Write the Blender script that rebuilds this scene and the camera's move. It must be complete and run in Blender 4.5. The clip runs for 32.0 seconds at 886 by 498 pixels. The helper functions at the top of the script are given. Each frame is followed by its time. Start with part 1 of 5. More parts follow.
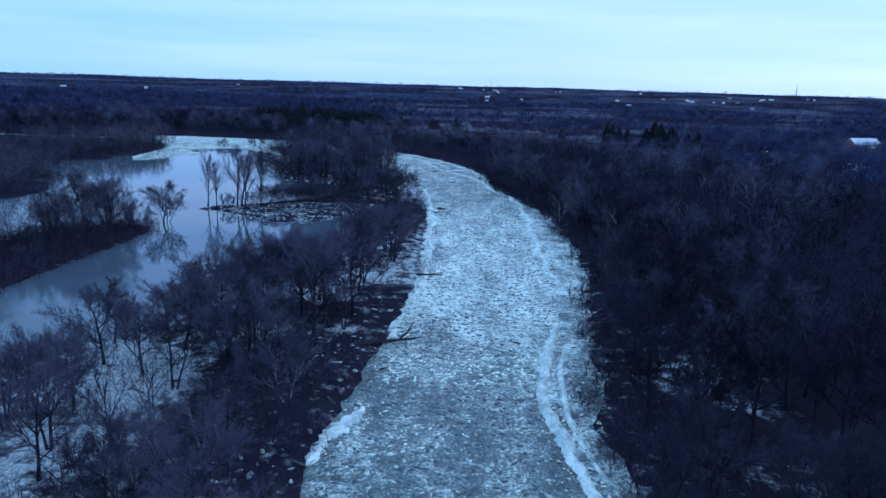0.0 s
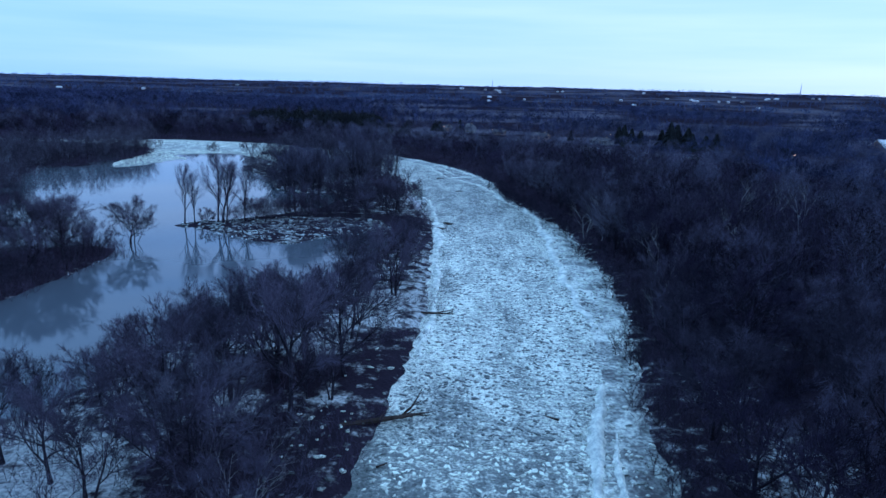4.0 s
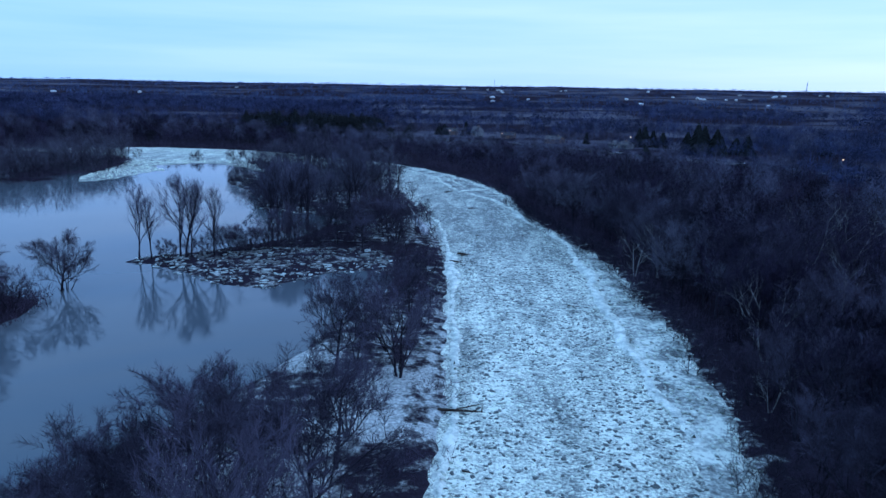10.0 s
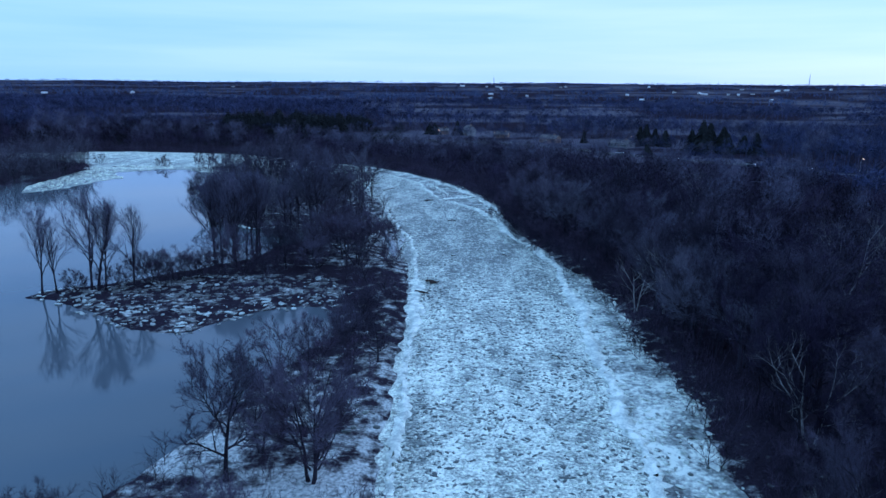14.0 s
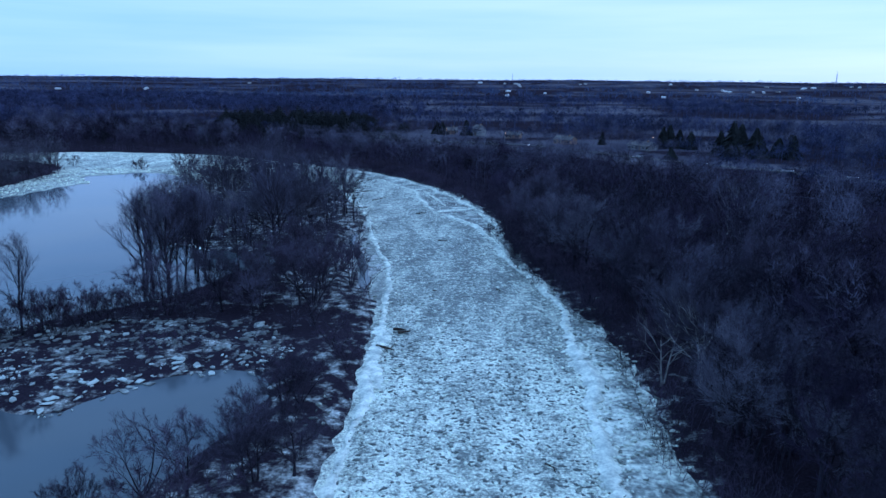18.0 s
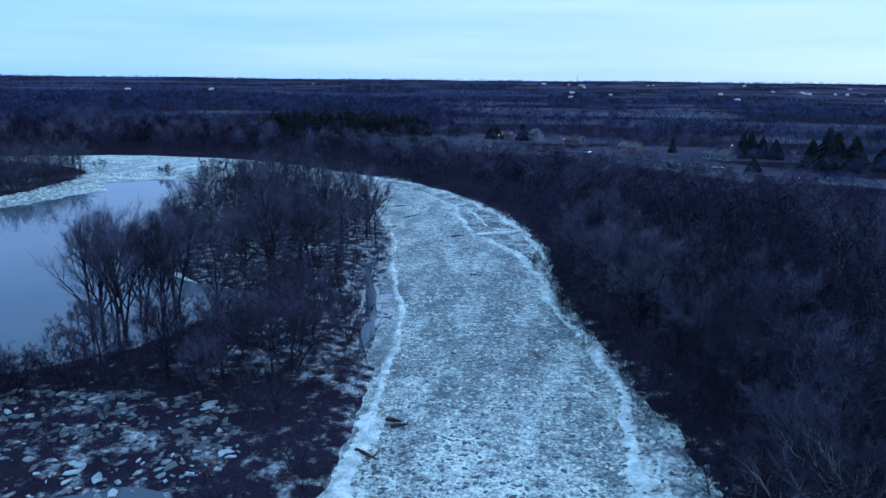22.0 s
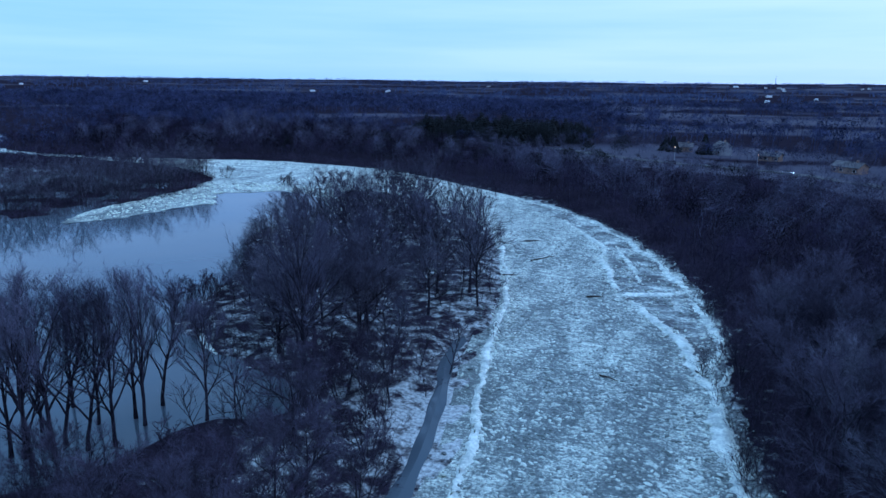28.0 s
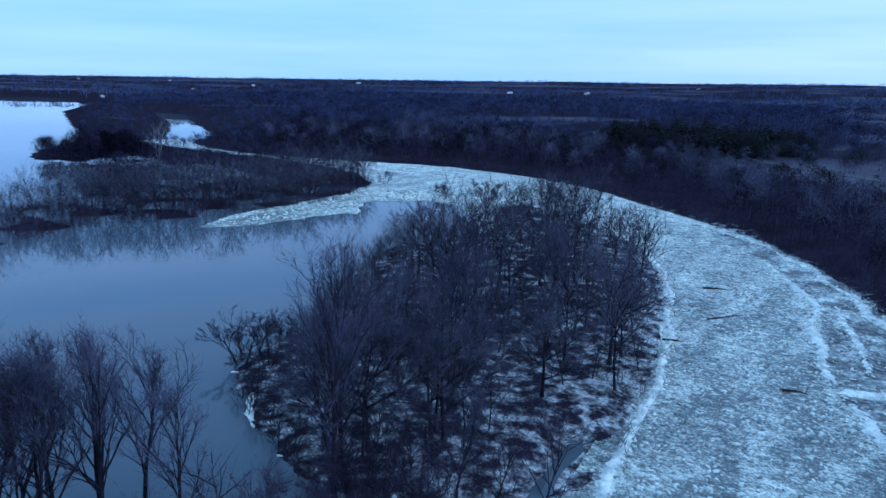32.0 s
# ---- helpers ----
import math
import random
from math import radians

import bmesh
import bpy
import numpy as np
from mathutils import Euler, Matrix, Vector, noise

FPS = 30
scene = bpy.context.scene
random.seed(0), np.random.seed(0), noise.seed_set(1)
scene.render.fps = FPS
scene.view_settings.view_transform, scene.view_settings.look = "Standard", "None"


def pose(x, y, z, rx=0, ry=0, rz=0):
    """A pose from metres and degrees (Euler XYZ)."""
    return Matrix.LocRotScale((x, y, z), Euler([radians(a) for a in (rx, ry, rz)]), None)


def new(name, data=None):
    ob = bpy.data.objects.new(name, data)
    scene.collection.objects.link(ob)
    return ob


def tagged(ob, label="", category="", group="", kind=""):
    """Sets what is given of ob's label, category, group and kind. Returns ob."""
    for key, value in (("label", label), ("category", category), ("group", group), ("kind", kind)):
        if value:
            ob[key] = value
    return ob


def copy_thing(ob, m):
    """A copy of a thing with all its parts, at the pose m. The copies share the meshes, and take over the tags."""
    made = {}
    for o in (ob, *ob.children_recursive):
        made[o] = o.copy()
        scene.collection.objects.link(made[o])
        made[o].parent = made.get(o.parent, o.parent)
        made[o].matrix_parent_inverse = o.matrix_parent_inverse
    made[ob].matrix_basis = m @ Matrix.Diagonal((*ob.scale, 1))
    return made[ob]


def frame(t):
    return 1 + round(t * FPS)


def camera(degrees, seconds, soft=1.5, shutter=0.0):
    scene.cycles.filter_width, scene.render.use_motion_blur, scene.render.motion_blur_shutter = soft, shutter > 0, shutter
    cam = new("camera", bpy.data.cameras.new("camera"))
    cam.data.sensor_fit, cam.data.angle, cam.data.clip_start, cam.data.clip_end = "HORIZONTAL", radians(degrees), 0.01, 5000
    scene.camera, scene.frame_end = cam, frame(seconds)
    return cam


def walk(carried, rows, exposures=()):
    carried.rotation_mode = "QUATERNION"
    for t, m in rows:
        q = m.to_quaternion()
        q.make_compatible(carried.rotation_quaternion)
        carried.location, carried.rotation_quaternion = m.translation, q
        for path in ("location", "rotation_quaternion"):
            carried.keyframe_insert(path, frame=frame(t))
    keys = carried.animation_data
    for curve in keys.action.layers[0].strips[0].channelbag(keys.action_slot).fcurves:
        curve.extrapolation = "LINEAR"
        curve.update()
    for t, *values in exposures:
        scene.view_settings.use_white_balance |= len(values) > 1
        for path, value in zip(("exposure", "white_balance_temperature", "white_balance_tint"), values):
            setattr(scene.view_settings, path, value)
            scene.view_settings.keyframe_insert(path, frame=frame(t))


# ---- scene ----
cam = camera(65.9, 32.0)
METRES, EYE, TILT, LEAN, TURN = 247.07, 42.0, 0.0, 0.0, 0.0
ROWS = [
    (0.0, 0.0, 0.0, 0.0, 0.43, -13.4, -1.81),
    (0.5, -0.0009, 0.014, -0.0001, 0.43, -13.39, -1.79),
    (1.0, -0.0018, 0.0271, -0.0001, 0.43, -13.39, -1.77),
    (1.5, -0.0028, 0.0411, -0.0002, 0.44, -13.4, -1.75),
    (2.0, -0.0039, 0.0549, -0.0002, 0.44, -13.41, -1.73),
    (2.5, -0.0049, 0.0689, -0.0003, 0.46, -13.41, -1.7),
    (3.0, -0.0059, 0.0827, -0.0004, 0.47, -13.41, -1.67),
    (3.5, -0.007, 0.0966, -0.0005, 0.49, -13.4, -1.65),
    (5.5, -0.0128, 0.1493, 0.0001, 0.5, -13.43, -1.62),
    (6.0, -0.0143, 0.1628, 0.0, 0.51, -13.42, -1.61),
    (6.5, -0.0158, 0.1762, -0.0001, 0.52, -13.44, -1.6),
    (7.0, -0.0173, 0.1897, -0.0002, 0.54, -13.45, -1.58),
    (7.5, -0.0187, 0.2031, -0.0004, 0.56, -13.45, -1.56),
    (8.0, -0.0203, 0.2164, -0.0004, 0.58, -13.45, -1.56),
    (8.5, -0.0217, 0.2295, -0.0005, 0.59, -13.45, -1.47),
    (9.0, -0.0227, 0.2427, -0.0004, 0.59, -13.43, -1.38),
    (9.5, -0.0226, 0.2558, -0.0003, 0.58, -13.4, -1.23),
    (10.0, -0.0213, 0.269, -0.0005, 0.58, -13.37, -1.11),
    (10.5, -0.0191, 0.2822, -0.0008, 0.58, -13.34, -0.99),
    (11.0, -0.0159, 0.2954, -0.0008, 0.6, -13.34, -0.85),
    (11.5, -0.0124, 0.3087, -0.0007, 0.61, -13.37, -0.8),
    (12.0, -0.0083, 0.3226, -0.0007, 0.62, -13.41, -0.71),
    (12.5, -0.0039, 0.3369, -0.001, 0.63, -13.43, -0.67),
    (13.0, 0.0003, 0.3515, -0.0008, 0.62, -13.49, -0.6),
    (13.5, 0.0051, 0.3665, -0.0007, 0.62, -13.53, -0.49),
    (14.0, 0.0096, 0.3821, -0.0007, 0.61, -13.58, -0.54),
    (14.5, 0.0143, 0.398, -0.0006, 0.62, -13.63, -0.5),
    (16.5, 0.0296, 0.4637, -0.0013, 1.36, -13.78, -0.57),
    (17.0, 0.0329, 0.4803, -0.0011, 1.67, -13.83, -0.61),
    (17.5, 0.0363, 0.4973, -0.0013, 1.99, -13.84, -0.66),
    (18.0, 0.0392, 0.5141, -0.0013, 2.18, -13.85, -0.66),
    (18.5, 0.042, 0.5313, -0.0014, 2.45, -13.89, -0.67),
    (19.0, 0.0447, 0.5483, -0.0016, 2.79, -13.87, -0.67),
    (19.5, 0.0471, 0.565, -0.0016, 3.26, -13.88, -0.67),
    (20.0, 0.0493, 0.5819, -0.0017, 3.91, -13.87, -0.71),
    (20.5, 0.0514, 0.5987, -0.0017, 4.57, -13.86, -0.72),
    (21.0, 0.0535, 0.6154, -0.0016, 5.28, -13.84, -0.72),
    (21.5, 0.0552, 0.6325, -0.0018, 6.32, -13.84, -0.73),
    (22.0, 0.0569, 0.6496, -0.002, 7.37, -13.83, -0.74),
    (22.5, 0.0586, 0.6664, -0.0018, 8.5, -13.85, -0.71),
    (23.0, 0.0597, 0.6834, -0.0019, 9.56, -13.86, -0.73),
    (23.5, 0.0608, 0.7004, -0.0018, 10.62, -13.85, -0.71),
    (24.0, 0.0613, 0.7174, -0.0017, 11.71, -13.85, -0.77),
    (24.5, 0.062, 0.7345, -0.0021, 13.0, -13.83, -0.75),
    (25.0, 0.0623, 0.7518, -0.0021, 14.26, -13.85, -0.75),
    (25.5, 0.0622, 0.7688, -0.0023, 15.65, -13.83, -0.77),
    (26.0, 0.062, 0.7861, -0.0025, 17.0, -13.82, -0.75),
    (26.5, 0.0614, 0.8033, -0.0029, 18.41, -13.8, -0.78),
    (28.5, 0.0584, 0.8692, -0.0022, 22.88, -13.81, -0.74),
    (29.0, 0.0568, 0.8861, -0.0023, 24.0, -13.8, -0.75),
    (29.5, 0.0551, 0.9031, -0.0026, 25.54, -13.76, -0.79),
    (30.0, 0.0529, 0.9202, -0.0026, 27.87, -13.8, -0.79),
    (30.5, 0.0509, 0.9373, -0.0027, 30.39, -13.81, -0.78),
    (31.0, 0.0481, 0.9542, -0.0031, 33.18, -13.82, -0.82),
    (31.5, 0.0452, 0.9714, -0.0036, 35.88, -13.82, -0.84),
    (32.0, 0.0416, 0.9885, -0.0037, 38.29, -13.85, -0.78),
]
walk(cam, [(t, pose(0, 0, EYE, TILT, LEAN, TURN) @ pose(METRES * x, METRES * y, METRES * z, 90 + pitch, roll, yaw)) for t, x, y, z, yaw, pitch, roll in ROWS], [(0.0, 0.0, 4070, 15), (32.0, 0.0, 4070, 15)])

# ---- world, sun, exposure ----
world = bpy.data.worlds.new("dusk_sky")
scene.world = world
world.use_nodes = True
wn, wl = world.node_tree.nodes, world.node_tree.links
wn.clear()


def wnode(kind, **kw):
    n = wn.new(kind)
    for k, v in kw.items():
        n.inputs[k].default_value = v
    return n


SUN_EL, SUN_ROT = radians(14), radians(60)
sky = wnode("ShaderNodeTexSky")
sky.sky_type = "NISHITA"
sky.sun_disc = False
sky.sun_elevation, sky.sun_rotation = SUN_EL, SUN_ROT
sky_gain = wnode("ShaderNodeVectorMath")
sky_gain.operation = "SCALE"
sky_gain.inputs["Scale"].default_value = 0.12
coord = wnode("ShaderNodeTexCoord")
streak_map = wnode("ShaderNodeMapping")
streak_map.inputs["Scale"].default_value = (1.2, 1.2, 17.0)
streak_map.inputs["Rotation"].default_value = (radians(1.5), radians(-1.0), 0)
streak = wnode("ShaderNodeTexNoise", Scale=1.6, Detail=5.0, Roughness=0.5)
streak_ramp = wnode("ShaderNodeValToRGB")
streak_ramp.color_ramp.elements[0].position, streak_ramp.color_ramp.elements[1].position = 0.3, 0.68
streak_ramp.color_ramp.elements[0].color = (0.77, 0.86, 0.94, 1)
streak_ramp.color_ramp.elements[1].color = (1.0, 1.0, 0.96, 1)
cover = wnode("ShaderNodeMix", Factor=0.86)
cover.data_type = "RGBA"
back = wnode("ShaderNodeBackground", Strength=0.92)
wout = wnode("ShaderNodeOutputWorld")
wl.new(sky.outputs[0], sky_gain.inputs[0])
wl.new(coord.outputs["Generated"], streak_map.inputs[0])
wl.new(streak_map.outputs[0], streak.inputs["Vector"])
wl.new(streak.outputs[0], streak_ramp.inputs[0])
wl.new(sky_gain.outputs[0], cover.inputs[6])
wl.new(streak_ramp.outputs[0], cover.inputs[7])
# dusk: the cloud deck darkens towards the zenith
split = wnode("ShaderNodeSeparateXYZ")
fade = wnode("ShaderNodeMapRange")
fade.inputs["From Min"].default_value, fade.inputs["From Max"].default_value = 0.2, 0.7
zenith = wnode("ShaderNodeMix")
zenith.data_type = "RGBA"
zenith.inputs[6].default_value, zenith.inputs[7].default_value = (1, 1, 1, 1), (0.95, 1.05, 1.06, 1)
deck = wnode("ShaderNodeVectorMath")
deck.operation = "MULTIPLY"
wl.new(coord.outputs["Generated"], split.inputs[0])
wl.new(split.outputs[2], fade.inputs[0])
wl.new(fade.outputs[0], zenith.inputs[0])
wl.new(cover.outputs[2], deck.inputs[0])
wl.new(zenith.outputs[2], deck.inputs[1])
# the deck is paler on the sun's side and a deeper blue-green away from it
side = wnode("ShaderNodeMapRange")
side.inputs["From Min"].default_value, side.inputs["From Max"].default_value = 0.25, -0.7
side_mix = wnode("ShaderNodeMix")
side_mix.data_type = "RGBA"
side_mix.inputs[6].default_value, side_mix.inputs[7].default_value = (1.04, 1.0, 0.99, 1), (0.80, 0.90, 0.935, 1)
sided = wnode("ShaderNodeVectorMath")
sided.operation = "MULTIPLY"
wl.new(split.outputs[0], side.inputs[0])
wl.new(side.outputs[0], side_mix.inputs[0])
wl.new(deck.outputs[0], sided.inputs[0])
wl.new(side_mix.outputs[2], sided.inputs[1])
wl.new(sided.outputs[0], back.inputs[0])
wl.new(back.outputs[0], wout.inputs[0])

sun = new("sun", bpy.data.lights.new("sun", "SUN"))
sun.data.energy, sun.data.angle, sun.data.color = 0.5, radians(25), (1.0, 0.96, 0.9)
sun.matrix_world = pose(0, 0, 200, 90 - 14, 0, 180 - 60)

# ---- materials ----


def mat(name, colour, dark, scale, rough=0.85, fine=None, bump=0.3, spec=0.3, island=0.0, objrand=0.0, metal=0.0, tone=0.0):
    """Two-scale mottled surface: colour to dark by a coarse noise, broken by a fine one, with a fine relief."""
    m = bpy.data.materials.new(name)
    m.use_nodes = True
    n, l = m.node_tree.nodes, m.node_tree.links
    b = n["Principled BSDF"]
    b.inputs["Roughness"].default_value = rough
    b.inputs["Specular IOR Level"].default_value = spec
    b.inputs["Metallic"].default_value = metal
    geo = n.new("ShaderNodeNewGeometry")
    coarse = n.new("ShaderNodeTexNoise")
    coarse.inputs["Scale"].default_value = scale
    coarse.inputs["Detail"].default_value = 3
    grain = n.new("ShaderNodeTexNoise")
    grain.inputs["Scale"].default_value = fine or scale * 9
    grain.inputs["Detail"].default_value = 4
    l.new(geo.outputs["Position"], coarse.inputs["Vector"])
    l.new(geo.outputs["Position"], grain.inputs["Vector"])
    add = n.new("ShaderNodeMath")
    add.operation = "MULTIPLY_ADD"
    add.inputs[1].default_value, add.inputs[2].default_value = 0.55, -0.27
    l.new(grain.outputs[0], add.inputs[0])
    tot = n.new("ShaderNodeMath")
    l.new(coarse.outputs[0], tot.inputs[0])
    l.new(add.outputs[0], tot.inputs[1])
    last = tot
    for amount, node, out in ((island, geo, "Random Per Island"), (objrand, None, "Random")):
        if amount:
            src = node or n.new("ShaderNodeObjectInfo")
            mul = n.new("ShaderNodeMath")
            mul.operation = "MULTIPLY_ADD"
            mul.inputs[1].default_value, mul.inputs[2].default_value = amount, -amount / 2
            l.new(src.outputs[out], mul.inputs[0])
            s = n.new("ShaderNodeMath")
            l.new(last.outputs[0], s.inputs[0])
            l.new(mul.outputs[0], s.inputs[1])
            last = s
    if tone:
        own = n.new("ShaderNodeAttribute")
        own.attribute_name = "tone"
        mul = n.new("ShaderNodeMath")
        mul.operation = "MULTIPLY_ADD"
        mul.inputs[1].default_value = tone
        l.new(own.outputs["Fac"], mul.inputs[0])
        l.new(last.outputs[0], mul.inputs[2])
        last = mul
    ramp = n.new("ShaderNodeValToRGB")
    ramp.color_ramp.elements[0].position, ramp.color_ramp.elements[1].position = 0.33, 0.67
    ramp.color_ramp.elements[0].color = (*dark, 1)
    ramp.color_ramp.elements[1].color = (*colour, 1)
    l.new(last.outputs[0], ramp.inputs[0])
    l.new(ramp.outputs[0], b.inputs["Base Color"])
    if bump:
        bp = n.new("ShaderNodeBump")
        bp.inputs["Strength"].default_value = bump
        bp.inputs["Distance"].default_value = 0.05
        l.new(grain.outputs[0], bp.inputs["Height"])
        l.new(bp.outputs[0], b.inputs["Normal"])
    return m


M_BARK = mat("bark_dark", (0.036, 0.032, 0.046), (0.012, 0.0112, 0.0175), 0.8, 0.95, 6, 0.5, 0.1, objrand=0.3)
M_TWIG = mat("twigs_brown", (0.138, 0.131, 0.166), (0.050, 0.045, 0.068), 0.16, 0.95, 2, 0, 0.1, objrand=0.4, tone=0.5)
M_DENSE = mat("twigs_dark", (0.097, 0.085, 0.122), (0.031, 0.027, 0.042), 0.16, 0.95, 2, 0, 0.1, objrand=0.5)
M_PALE = mat("bark_pale", (0.34, 0.33, 0.32), (0.13, 0.12, 0.115), 0.7, 0.9, 5, 0.3, 0.2)
M_PALETWIG = mat("twigs_pale", (0.15, 0.138, 0.145), (0.06, 0.055, 0.06), 0.3, 0.95, 3, 0, 0.1)
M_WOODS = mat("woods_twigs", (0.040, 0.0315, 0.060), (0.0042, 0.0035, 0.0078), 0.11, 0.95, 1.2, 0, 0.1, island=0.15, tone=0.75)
M_BRUSH = mat("brush_stems", (0.070, 0.055, 0.086), (0.024, 0.019, 0.032), 0.1, 0.95, 1.5, 0, 0.1, island=0.3, tone=0.3)
# far twigs paler and bluer than near ones: distance haze put into the colour
M_FAR_HAZE = mat("far_twigs_haze_blue", (0.064, 0.068, 0.135), (0.016, 0.017, 0.040), 0.03, 0.95, 0.15, 0, 0.1, island=0.08, tone=0.4)
M_GREY = mat("grey_twigs", (0.120, 0.113, 0.160), (0.036, 0.033, 0.053), 0.12, 0.95, 2, 0, 0.1, tone=0.5)
# horizon twigs carry the aerial haze as a painted blue base colour
M_RIM_HAZE = mat("horizon_twigs_haze_blue", (0.086, 0.100, 0.185), (0.042, 0.050, 0.100), 0.012, 0.95, 0.2, 0, 0.1, tone=0.3)
M_PINE = mat("pine_needles", (0.020, 0.022, 0.023), (0.008, 0.009, 0.010), 0.2, 0.9, 3, 0, 0.2, island=0.3)
M_FLOE = mat("floe_ice", (0.91, 0.96, 0.77), (0.10, 0.112, 0.104), 0.05, 0.6, 3, 0.3, 0.4, island=0.5, objrand=0.5)
M_FLOE_PALE = mat("floe_ice_pale", (0.75, 0.79, 0.66), (0.13, 0.145, 0.127), 0.12, 0.6, 3, 0.3, 0.4, island=0.4)
M_SLAB = mat("slab_ice", (0.50, 0.54, 0.50), (0.12, 0.125, 0.12), 0.25, 0.6, 2.5, 0.3, 0.4, island=0.6, objrand=0.6)
M_RIDGE = mat("ridge_snow", (0.94, 0.96, 0.80), (0.46, 0.49, 0.43), 0.55, 0.7, 3, 0.4, 0.3)
M_ASPHALT = mat("asphalt", (0.065, 0.065, 0.065), (0.04, 0.04, 0.04), 0.4, 0.8, 8, 0.2, 0.4)
M_ROOF = mat("roof_shingle", (0.16, 0.15, 0.15), (0.09, 0.085, 0.085), 0.5, 0.9, 4, 0.3, 0.2)
M_METALROOF = mat("roof_metal", (0.72, 0.74, 0.74), (0.55, 0.57, 0.58), 0.3, 0.45, 3, 0.1, 0.5)
M_SIDING = mat("siding_white", (0.72, 0.71, 0.68), (0.55, 0.54, 0.52), 0.4, 0.8, 4, 0.1, 0.3)
M_DULL = mat("siding_grey", (0.26, 0.26, 0.27), (0.17, 0.17, 0.18), 0.4, 0.8, 4, 0.1, 0.3)
M_BRICK = mat("siding_brown", (0.28, 0.2, 0.15), (0.18, 0.13, 0.1), 0.5, 0.9, 5, 0.2, 0.2)
M_STEEL = mat("mast_steel", (0.35, 0.35, 0.36), (0.25, 0.25, 0.26), 0.5, 0.6, 4, 0, 0.5)
M_GLASS = mat("window_glass", (0.03, 0.035, 0.04), (0.02, 0.02, 0.025), 0.5, 0.08, 4, 0, 0.6)
M_LOG = mat("driftwood", (0.07, 0.055, 0.045), (0.03, 0.024, 0.02), 0.8, 0.95, 6, 0.4, 0.1)
M_PAINT = mat("car_paint", (0.5, 0.5, 0.52), (0.42, 0.42, 0.44), 0.5, 0.35, 4, 0, 0.5, objrand=0.3)
M_RUBBER = mat("tyre_rubber", (0.03, 0.03, 0.03), (0.02, 0.02, 0.02), 2, 0.9, 9, 0, 0.2)


def lamp_material(name, colour, power):
    m = bpy.data.materials.new(name)
    m.use_nodes = True
    b = m.node_tree.nodes["Principled BSDF"]
    b.inputs["Base Color"].default_value = (*colour, 1)
    b.inputs["Emission Color"].default_value = (*colour, 1)
    b.inputs["Emission Strength"].default_value = power
    return m


M_LAMP = lamp_material("lamp_warm", (1.0, 0.45, 0.16), 5)
M_HEAD = lamp_material("lamp_white", (1.0, 0.95, 0.85), 4)


